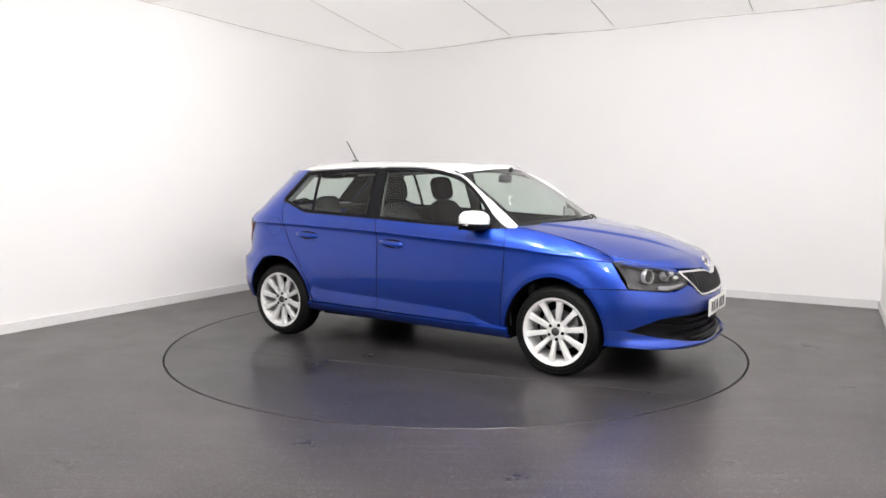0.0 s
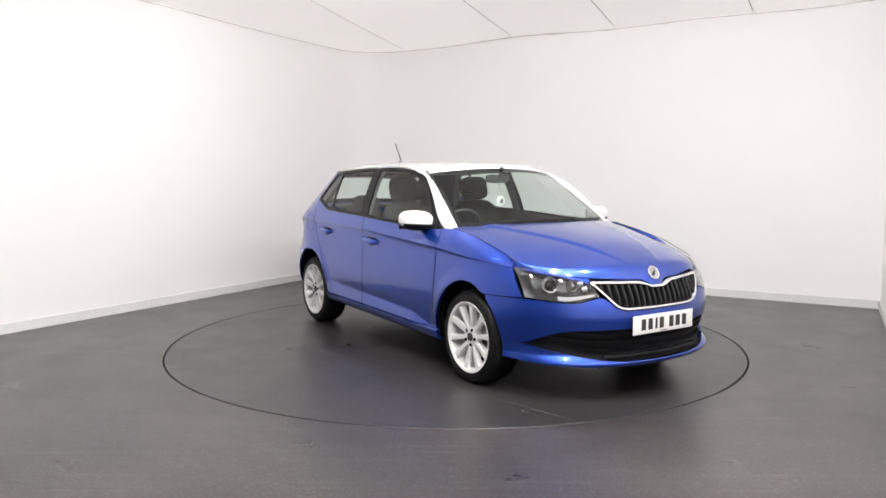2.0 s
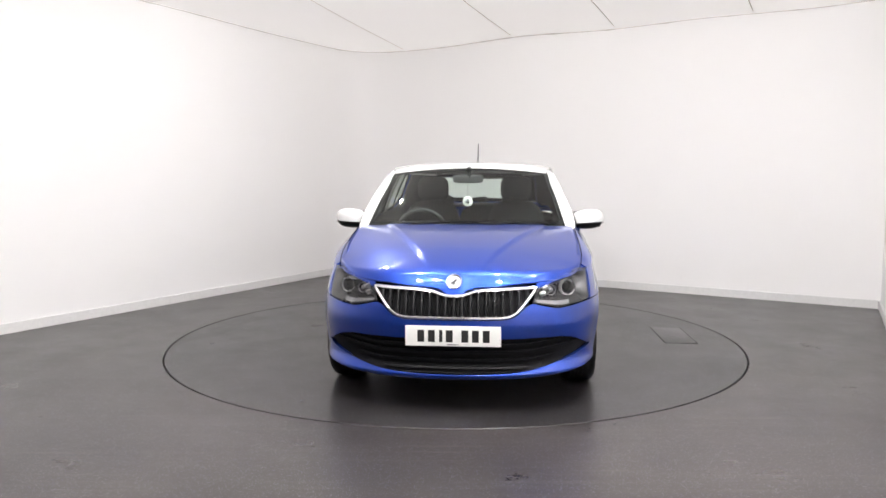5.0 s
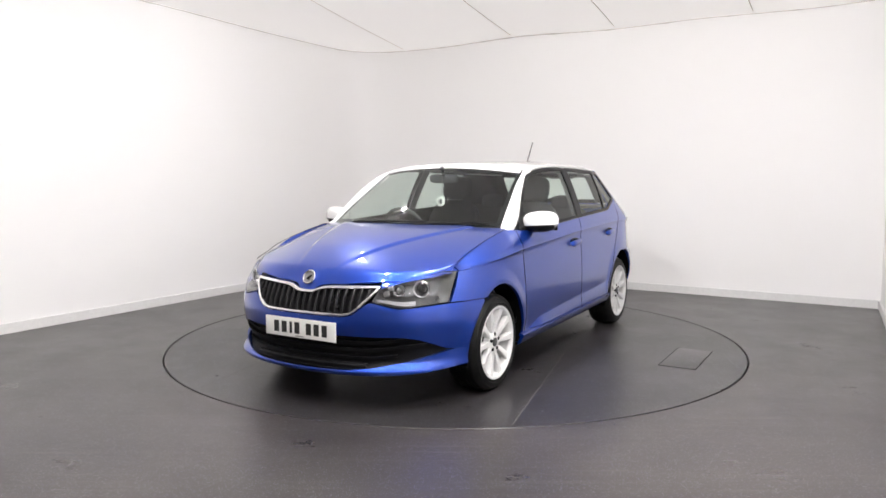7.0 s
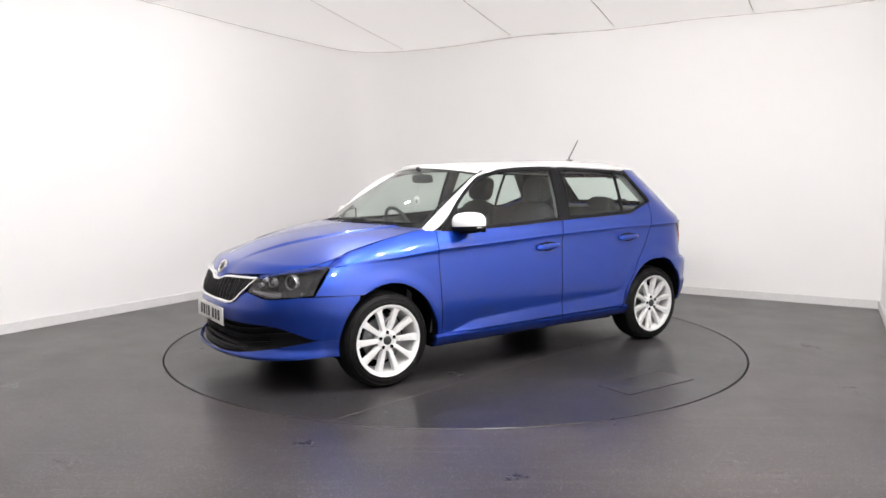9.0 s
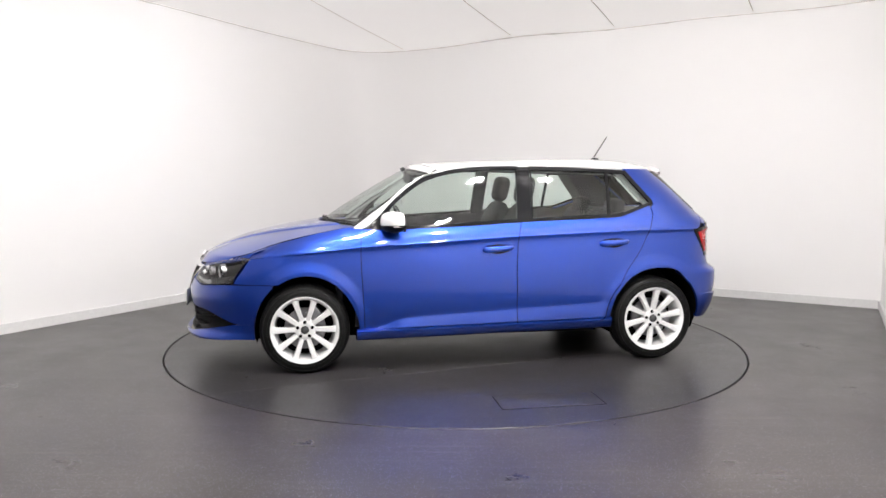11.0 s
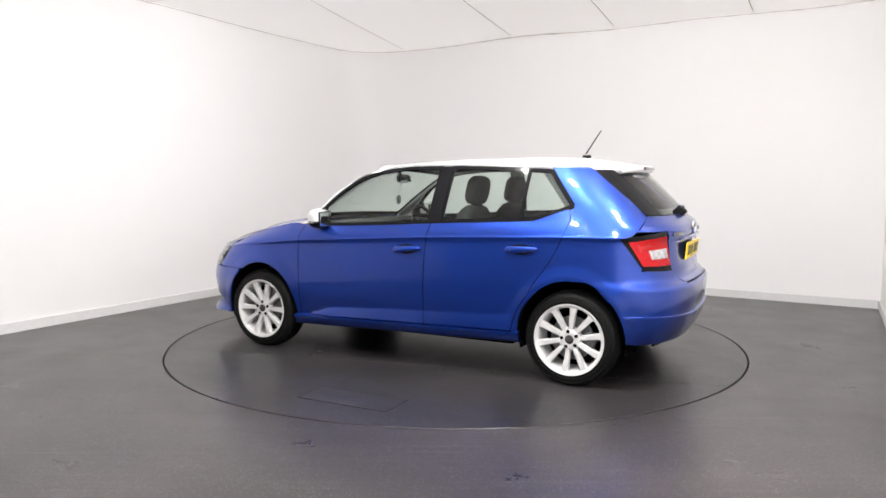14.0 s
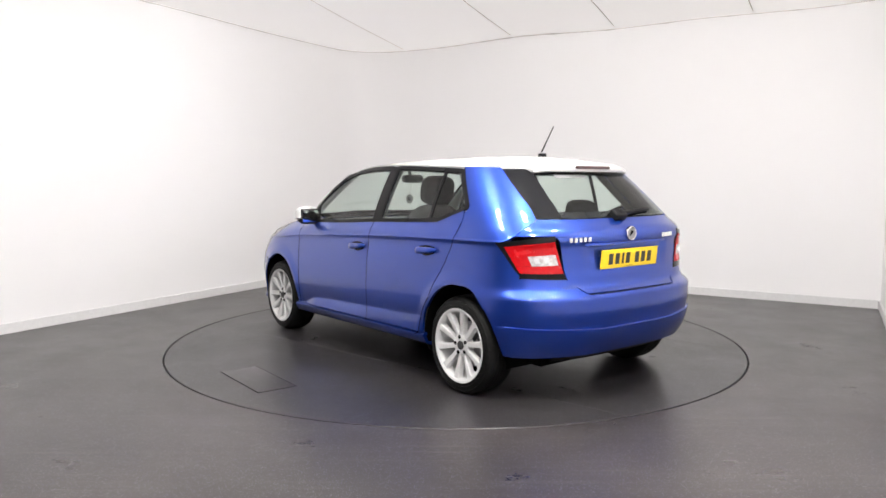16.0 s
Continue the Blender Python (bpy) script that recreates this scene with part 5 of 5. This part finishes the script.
# door mirrors
def door_mirror(mirror):
    sgn = -1 if mirror else 1
    m = new("door_mirror")
    m.parent = car
    tagged(m, "door mirror with white cap")

    def shell(scale, cx, cy, cz, z_lo, z_hi, name, mat, label=""):
        n, k = 28, 14
        P = np.zeros((n, k, 3))
        for i, a in enumerate(np.linspace(0, 2 * math.pi, n)):
            for j, b in enumerate(np.linspace(z_lo, z_hi, k)):
                c = max(1e-4, 1 - abs(b) ** 2.6) ** (1 / 2.6)
                ca, sa = math.cos(a), math.sin(a)
                x = np.sign(ca) * abs(ca) * c * scale[0]
                y = np.sign(sa) * abs(sa) ** 0.85 * c * scale[1]
                x = min(x, scale[0]) if x > -scale[0] * 0.55 else -scale[0] * 0.55
                x -= 0.22 * (y)
                P[i, j] = (cx + x, sgn * (cy + y), cz + b * scale[2] + y * 0.05)
        bm = bmesh.new()
        V = [[bm.verts.new(P[i, j]) for j in range(k)] for i in range(n - 1)]
        for i in range(n - 1):
            for j in range(k - 1):
                bm.faces.new((V[i][j], V[(i + 1) % (n - 1)][j], V[(i + 1) % (n - 1)][j + 1], V[i][j + 1]))
        bm.faces.new([V[i][0] for i in range(n - 1)])
        bm.faces.new([V[i][k - 1] for i in range(n - 1)])
        bmesh.ops.recalc_face_normals(bm, faces=bm.faces)
        return part(name, bm, mat, m, label)

    cap = (0.082, 0.116, 0.072)
    shell(cap, 0.642, 0.862, 1.010, -0.30, 1.0, "mirror_cap", MAT_WHITE, "white gloss cap")
    shell((0.084, 0.114, 0.070), 0.642, 0.861, 1.009, -1.0, -0.30, "mirror_base", MAT_PLASTIC, "black lower housing")
    bm = bmesh.new()
    box(bm, -0.040, 0.040, -0.06, 0.06, -0.014, 0.014, pose(0.655, sgn * 0.785, 0.966, sgn * 8, 0, 0), bevel=0.008)
    part("mirror_arm", bm, MAT_PLASTIC, m)
    back = pose(0.642 - 0.55 * cap[0], sgn * 0.862, 1.008, 0, 0, sgn * 12.4)
    bm = bmesh.new()
    box(bm, -0.007, 0.004, -0.100, 0.100, -0.058, 0.056, back, bevel=0.005)
    part("mirror_frame", bm, MAT_PLASTIC, m, "black frame of the glass")
    bm = bmesh.new()
    box(bm, -0.010, -0.005, -0.090, 0.090, -0.049, 0.047, back, bevel=0.002)
    part("mirror_glass", bm, MAT_MIRROR, m, "mirror glass")
    bm = bmesh.new()
    box(bm, -0.03, 0.03, -0.004, 0.004, -0.004, 0.004, pose(0.625, sgn * 0.967, 0.985, 0, 0, sgn * 10), bevel=0.002)
    part("indicator", bm, MAT_CLEARLENS, m, "clear side repeater")


both(door_mirror)


# aerial
def aerial():
    a = new("aerial")
    a.parent = car
    bm = bmesh.new()
    box(bm, -0.034, 0.026, -0.013, 0.013, -0.012, 0.016, pose(-1.085, 0, 1.452), bevel=0.007)
    part("aerial_foot", bm, MAT_PLASTIC, a)
    bm = bmesh.new()
    arm(bm, (-1.082, 0, 1.475), (-1.190, 0, 1.640), 0.0055, 0.0035)
    part("aerial_mast", bm, MAT_PLASTIC, a)


aerial()


# wheels
def wheel_proto():
    """A wheel with its outer face towards +y."""
    w = new("wheel")
    w.parent = car
    tagged(w, "black tyre on a white ten-spoke alloy wheel")
    R, half = TYRE_R, 0.105
    rot = pose(0, 0, 0, -90, 0, 0)
    bm = bmesh.new()
    prof = [(0.205, -half + 0.02), (0.225, -half), (0.262, -half + 0.001), (0.285, -half + 0.012), (R - 0.003, -half + 0.032), (R, -half + 0.05)]
    full = prof + [(r, -h) for r, h in prof[::-1]]
    lathe(bm, full, 72)
    bmesh.ops.transform(bm, verts=bm.verts, matrix=rot)
    tyre = part("tyre", bm, MAT_RUBBER, w, "black road tyre")
    for h in (-0.036, -0.012, 0.012, 0.036):
        bm = bmesh.new()
        lathe(bm, [(R - 0.002, h - 0.009), (R + 0.0025, h - 0.0085), (R + 0.0025, h + 0.0085), (R - 0.002, h + 0.009)], 72)
        bmesh.ops.transform(bm, verts=bm.verts, matrix=rot)
        part("tread_rib", bm, MAT_RUBBER, tyre)
    for k, (r, h) in enumerate(((0.245, half), (0.272, half - 0.004))):
        bm = bmesh.new()
        lathe(bm, [(r - 0.003, h - 0.002), (r, h + 0.0022), (r + 0.003, h - 0.003)], 72)
        bmesh.ops.transform(bm, verts=bm.verts, matrix=rot)
        part("sidewall_rib", bm, MAT_RUBBER, tyre)
    rim = new("rim")
    rim.parent = w
    bm = bmesh.new()
    lathe(bm, [(0.214, half - 0.012), (0.228, half - 0.004), (0.226, half + 0.002), (0.216, half + 0.001), (0.206, half - 0.006), (0.199, half - 0.03), (0.192, half - 0.09), (0.190, -0.07)], 72)
    bmesh.ops.transform(bm, verts=bm.verts, matrix=rot)
    part("barrel", bm, MAT_RIM, rim)
    # spokes
    bm = bmesh.new()
    for k in range(10):
        n = 12
        a = 2 * math.pi * k / 10
        rows = []
        for r in np.linspace(0.035, 0.206, n):
            t = (r - 0.035) / 0.171
            w2 = 0.0140 + 0.0068 * t ** 1.5
            w2 += 0.010 * max(0, (t - 0.90) / 0.10) ** 2
            y = half - 0.016 + 0.010 * t - 0.012 * (1 - t) ** 2
            row = []
            for q, d in ((-1.0, -0.034), (-1.0, -0.006), (-0.82, 0.0), (0, 0.001), (0.82, 0.0), (1.0, -0.006), (1.0, -0.034)):
                row.append(bm.verts.new((r * math.cos(a) - q * w2 * math.sin(a), y + d, r * math.sin(a) + q * w2 * math.cos(a))))
            rows.append(row)
        for p, q in zip(rows, rows[1:]):
            for j in range(6):
                bm.faces.new((p[j], p[j + 1], q[j + 1], q[j]))
    bmesh.ops.recalc_face_normals(bm, faces=bm.faces)
    part("spokes", bm, MAT_RIM, rim, "ten white spokes", sharp=35)
    bm = bmesh.new()
    lathe(bm, [(0.0, half - 0.020), (0.030, half - 0.020), (0.034, half - 0.018), (0.058, half - 0.019), (0.070, half - 0.026), (0.076, half - 0.06)], 40)
    bmesh.ops.transform(bm, verts=bm.verts, matrix=rot)
    part("hub", bm, MAT_RIM, rim)
    bm = bmesh.new()
    lathe(bm, [(0.0, half - 0.010), (0.022, half - 0.011), (0.027, half - 0.015), (0.028, half - 0.022)], 32)
    bmesh.ops.transform(bm, verts=bm.verts, matrix=rot)
    part("hub_cap", bm, MAT_CABIN, rim, "dark centre cap")
    for k in range(5):
        a = 2 * math.pi * (k + 0.5) / 5 + math.radians(18)
        bm = bmesh.new()
        lathe(bm, [(0.0, half - 0.0145), (0.0105, half - 0.0145), (0.0125, half - 0.022)], 16)
        bmesh.ops.transform(bm, verts=bm.verts, matrix=pose(0.050 * math.cos(a), 0, 0.050 * math.sin(a)) @ rot)
        part("wheel_bolt", bm, MAT_TRIM, rim, "dark bolt recess")
    bm = bmesh.new()
    lathe(bm, [(0.05, 0.026), (0.138, 0.026), (0.138, 0.006), (0.05, 0.006)], 48)
    bmesh.ops.transform(bm, verts=bm.verts, matrix=rot)
    part("brake_disc", bm, MAT_STEEL, w, "grey brake disc")
    bm = bmesh.new()
    box(bm, -0.045, 0.045, -0.03, 0.045, -0.05, 0.05, pose(-0.105, 0, 0.04), bevel=0.012)
    part("brake_caliper", bm, MAT_STEEL, w)
    # added near-black disc that makes the hollow behind the spokes dark
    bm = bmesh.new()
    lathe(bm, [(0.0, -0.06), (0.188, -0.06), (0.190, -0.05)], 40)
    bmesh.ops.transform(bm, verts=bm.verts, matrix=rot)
    part("wheel_dark_disc", bm, MAT_DARK, w)
    return w


WHEEL_Y = 0.733
_w = wheel_proto()
_w.matrix_basis = pose(AXLE, WHEEL_Y, TYRE_R - 0.002) @ pose(0, 0, 0, 0, 36, 0)
copy_thing(_w, pose(-AXLE, WHEEL_Y, TYRE_R - 0.002) @ pose(0, 0, 0, 0, -25, 0))
copy_thing(_w, pose(AXLE, -WHEEL_Y, TYRE_R - 0.002, 0, 0, 180) @ pose(0, 0, 0, 0, 10, 0))
copy_thing(_w, pose(-AXLE, -WHEEL_Y, TYRE_R - 0.002, 0, 0, 180) @ pose(0, 0, 0, 0, 25, 0))


# wheel housings and underbody
def underside():
    for arch in (ARCH_F, ARCH_R):
        for s in (1, -1):
            cx, cz, rx, rz = arch
            P = []
            for a in np.linspace(-0.25, math.pi + 0.25, 30):
                col = []
                for y in (0.845, 0.70, 0.48):
                    k = 1.0 if y < 0.8 else 0.992
                    x, z = cx + rx * k * math.cos(a) * 1.01, cz + rz * k * math.sin(a) * 1.01
                    lim = float(flank(np.float64(x), np.float64(max(z, 0.2)))[1]) - 0.008
                    col.append((x, min(y, lim), max(z, 0.18)))
                P.append(col)
            P = np.array(P) * np.array([1, s, 1])
            part("wheel_housing", sheet(P, 0, rim=False), MAT_DARK, car, "black wheel housing")
            bm = bmesh.new()
            box(bm, cx - rx, cx + rx, min(s * 0.44, s * 0.48), max(s * 0.44, s * 0.48), 0.18, cz + rz + 0.02)
            part("wheel_housing_wall", bm, MAT_DARK, car)
    bm = bmesh.new()
    box(bm, -1.55, 1.75, -0.46, 0.46, 0.17, 0.215, bevel=0.01)
    box(bm, -0.83, 0.83, -0.75, 0.75, 0.212, 0.235, bevel=0.005)
    box(bm, 1.6, 1.96, -0.42, 0.42, 0.19, 0.21, bevel=0.005)
    part("underbody", bm, MAT_DARK, car, "black underbody")


underside()


# ---------------------------------------------------------------- cabin
def cushion(bm, sx, sy, sz, m, power=0.55):
    """A soft padded block."""
    r = bmesh.ops.create_uvsphere(bm, u_segments=28, v_segments=16, radius=1.0)
    for v in r["verts"]:
        c = v.co
        v.co = Vector([math.copysign(abs(k) ** power, k) for k in c])
        v.co.x *= sx
        v.co.y *= sy
        v.co.z *= sz
    bmesh.ops.transform(bm, verts=r["verts"], matrix=m)


def seat(x, y, name="front_seat", z=0.0):
    s = new(name)
    s.parent = car
    s.matrix_basis = pose(x, y, z)
    tagged(s, "dark cloth seat with headrest")
    bm = bmesh.new()
    cushion(bm, 0.26, 0.25, 0.09, pose(0.06, 0, 0.50, 0, -8, 0))
    part("seat_cushion", bm, MAT_CLOTH, s)
    bm = bmesh.new()
    cushion(bm, 0.075, 0.245, 0.33, pose(-0.30, 0, 0.80, 0, -20, 0), 0.6)
    part("backrest", bm, MAT_CLOTH, s)
    bm = bmesh.new()
    cushion(bm, 0.055, 0.135, 0.105, pose(-0.415, 0, 1.215, 0, -12, 0), 0.6)
    part("headrest", bm, MAT_CLOTH, s)
    for k in (-0.06, 0.06):
        bm = bmesh.new()
        arm(bm, (-0.385, k, 1.06), (-0.41, k, 1.14), 0.007, 0.007)
        part("headrest_post", bm, MAT_STEEL, s)
    return s


seat(0.02, 0.36)
seat(0.02, -0.36)


def cabin():
    # rear bench
    b = new("rear_bench")
    b.parent = car
    bm = bmesh.new()
    cushion(bm, 0.26, 0.62, 0.09, pose(-0.70, 0, 0.52, 0, -8, 0), 0.45)
    part("seat_cushion", bm, MAT_CLOTH, b)
    for y, w in ((0.22, 0.40), (-0.42, 0.22)):
        bm = bmesh.new()
        cushion(bm, 0.07, w, 0.28, pose(-1.02, y, 0.79, 0, -22, 0), 0.45)
        part("backrest", bm, MAT_CLOTH, b)
    for y in (0.36, -0.36):
        bm = bmesh.new()
        cushion(bm, 0.05, 0.125, 0.075, pose(-1.11, y, 1.075, 0, -12, 0), 0.55)
        part("headrest", bm, MAT_CLOTH, b)
    # dashboard
    d = new("dashboard")
    d.parent = car
    y = np.linspace(-0.72, 0.72, 60)
    rows = []
    for x, z, hump in ((0.98, 0.955, 0), (0.86, 0.965, 0.0), (0.72, 0.962, 0.018), (0.63, 0.95, 0.035), (0.58, 0.92, 0.035), (0.57, 0.82, 0), (0.60, 0.66, 0), (0.70, 0.50, 0)):
        h = hump * np.exp(-((y + 0.36) / 0.19) ** 4)
        rows.append(np.stack([x - 0.06 * (abs(y) / 0.72) ** 2 + 0.02, y, z + h - 0.02 * (abs(y) / 0.72) ** 3], 1))
    part("dash_top", sheet(np.stack(rows, 1), 0.0, rim=False), MAT_CABIN, d, "dark grained dashboard")
    bm = bmesh.new()
    box(bm, -0.02, 0.02, -0.11, 0.11, -0.08, 0.08, pose(0.585, 0.0, 0.79, 0, -15, 0), bevel=0.01)
    part("centre_screen", bm, MAT_TRIM, d)
    # steering wheel on the driver's side
    s = new("steering_wheel")
    s.parent = car
    s.matrix_basis = pose(0.43, -0.36, 0.90, 0, -66, 0)
    bm = bmesh.new()
    prof = [(0.183 + 0.015 * math.cos(a), 0.015 * math.sin(a)) for a in np.linspace(0, 2 * math.pi, 12)]
    lathe(bm, prof, 48)
    part("wheel_ring", bm, MAT_CABIN, s)
    bm = bmesh.new()
    cushion(bm, 0.075, 0.08, 0.03, pose(0, 0, -0.01))
    for a in (-90, 90, 180):
        box(bm, 0.05, 0.18, -0.017, 0.017, -0.010, 0.004, pose(0, 0, 0, 0, 0, a), bevel=0.004)
    arm(bm, (0, 0, -0.02), (0, 0, -0.25), 0.04, 0.05)
    part("wheel_boss", bm, MAT_CABIN, s)
    # inner mirror and hanging disc
    m = new("rear_view_mirror")
    m.parent = car
    bm = bmesh.new()
    cushion(bm, 0.018, 0.115, 0.034, pose(0.44, -0.01, 1.300, 0, 8, 6), 0.5)
    arm(bm, (0.45, 0, 1.31), (0.49, 0, 1.385), 0.010, 0.016)
    part("mirror_body", bm, MAT_CABIN, m)
    bm = bmesh.new()
    box(bm, -0.002, 0.002, -0.10, 0.10, -0.026, 0.026, pose(0.4215, -0.01, 1.298, 0, 8, 6), bevel=0.002)
    part("mirror_face", bm, MAT_MIRROR, m)
    o = new("hanging_disc")
    o.parent = car
    bm = bmesh.new()
    lathe(bm, [(0.0, 0.006), (0.024, 0.006), (0.036, 0.003), (0.038, 0.0), (0.036, -0.003), (0.024, -0.006), (0.0, -0.006)], 32)
    bmesh.ops.transform(bm, verts=bm.verts, matrix=pose(0.49, -0.01, 1.130, 0, 90, 0))
    part("disc_charm", bm, MAT_PLATE_W, o, "round white hanging charm")
    bm = bmesh.new()
    lathe(bm, [(0.0, 0.0075), (0.018, 0.0075), (0.020, 0.006)], 24)
    lathe(bm, [(0.0, -0.0075), (0.018, -0.0075), (0.020, -0.006)], 24)
    bmesh.ops.transform(bm, verts=bm.verts, matrix=pose(0.49, -0.01, 1.130, 0, 90, 0))
    part("disc_centre", bm, MAT_SILVER, o)
    bm = bmesh.new()
    arm(bm, (0.49, -0.01, 1.166), (0.45, -0.01, 1.30), 0.0014, 0.0014, 6)
    part("cord", bm, MAT_CABIN, o)
    # floor, inner door trims, parcel shelf, inner pillars and roof lining
    bm = bmesh.new()
    box(bm, -0.86, 0.86, -0.70, 0.70, 0.27, 0.31)
    box(bm, -1.60, -0.86, -0.46, 0.46, 0.42, 0.45)
    part("cabin_floor", bm, MAT_CABIN, car)
    bm = bmesh.new()
    box(bm, 0.98, 1.02, -0.70, 0.70, 0.30, 0.94)
    part("bulkhead", bm, MAT_CABIN, car)
    for sgn in (1, -1):
        x = np.linspace(-1.60, 0.90, 50)
        rows = []
        for t in np.linspace(0, 1, 8):
            foot = np.where(x < -0.84, 0.72, 0.30)
            z = foot + (np.minimum(EDGE_Z(x), 1.04) - foot) * t
            P = flank(x, z)
            P[:, 1] -= 0.055 - 0.041 * t
            rows.append(P)
        part("door_trim", sheet(np.stack(rows, 1) * np.array([1, sgn, 1]), 0, rim=False), MAT_CABIN, car, "dark door lining")
        for line, wd in (([(-0.30, 1.385), (-0.27, 1.0)], 0.10), ([(-1.03, 1.36), (-1.22, 1.13), (-1.30, 1.03)], 0.09)):
            part("inner_pillar", sheet(offset(flat(between(path2(line, 12) + np.array([wd / 2, 0]), path2(line, 12) - np.array([wd / 2, 0]), 4), flank), -0.035), 0.004, sgn < 0), MAT_LINING, car)
        # C pillar lining
        rows = []
        for z in np.linspace(1.03, 1.36, 10):
            x0, x1 = float(WIN_REAR(z)) + 0.012, float(QUARTER_EDGE(z)) - 0.004
            xs = np.linspace(x0, x1, 10)
            P = flank(xs, np.full_like(xs, z))
            P[:, 1] -= 0.018
            rows.append(P)
        part("inner_quarter", sheet(np.stack(rows, 1) * np.array([1, sgn, 1]), 0, rim=False), MAT_CABIN, car)
    bm = bmesh.new()
    box(bm, -1.66, -1.12, -0.56, 0.56, 1.035, 1.057, bevel=0.006)
    part("parcel_shelf", bm, MAT_CABIN, car)
    P = []
    for s_ in np.linspace(-0.96, 0.96, 25):
        col = []
        for x in np.linspace(0.30, -1.38, 30):
            yr = float(roof_y(min(x, 0.2))) - 0.02
            zc, zr = float(ROOF_Z(x)) - 0.03, float(RAIL_Z(min(x, 0.2))) - 0.02
            col.append((x - 0.3 * max(0, x - 0.1) * abs(s_), s_ * yr * (1 - 0.3 * max(0, x - 0.1)), zc - (zc - zr) * abs(s_) ** 3))
        P.append(col)
    part("roof_lining", sheet(np.array(P), 0, rim=False), MAT_LINING, car, "grey roof lining")


cabin()


# ---------------------------------------------------------------- what moves
CAR_OFFSET = (-0.045, 0.144)
TURN = [(0, -31.33), (0.5, -37.56), (1, -43.78), (1.5, -49.98), (2, -56.21), (2.5, -62.45), (3, -68.76), (3.5, -75.09), (4, -81.47), (6.5, -113.26), (7, -119.60), (7.5, -125.89), (8, -132.20), (8.5, -138.46), (9, -144.69), (11.5, -175.51), (12, -181.65), (12.5, -187.78), (13, -193.94), (13.5, -200.13), (14, -206.36), (14.5, -212.62), (15, -218.93), (15.5, -225.25), (16, -231.65)]


def motions():
    """The turntable turns clockwise at an even pace and carries the car."""
    walk(turntable, [(t, pose(0, 0, 0, 0, 0, a)) for t, a in TURN])
    walk(car, [(t, pose(0, 0, 0, 0, 0, a) @ pose(CAR_OFFSET[0], CAR_OFFSET[1], 0)) for t, a in TURN])


motions()
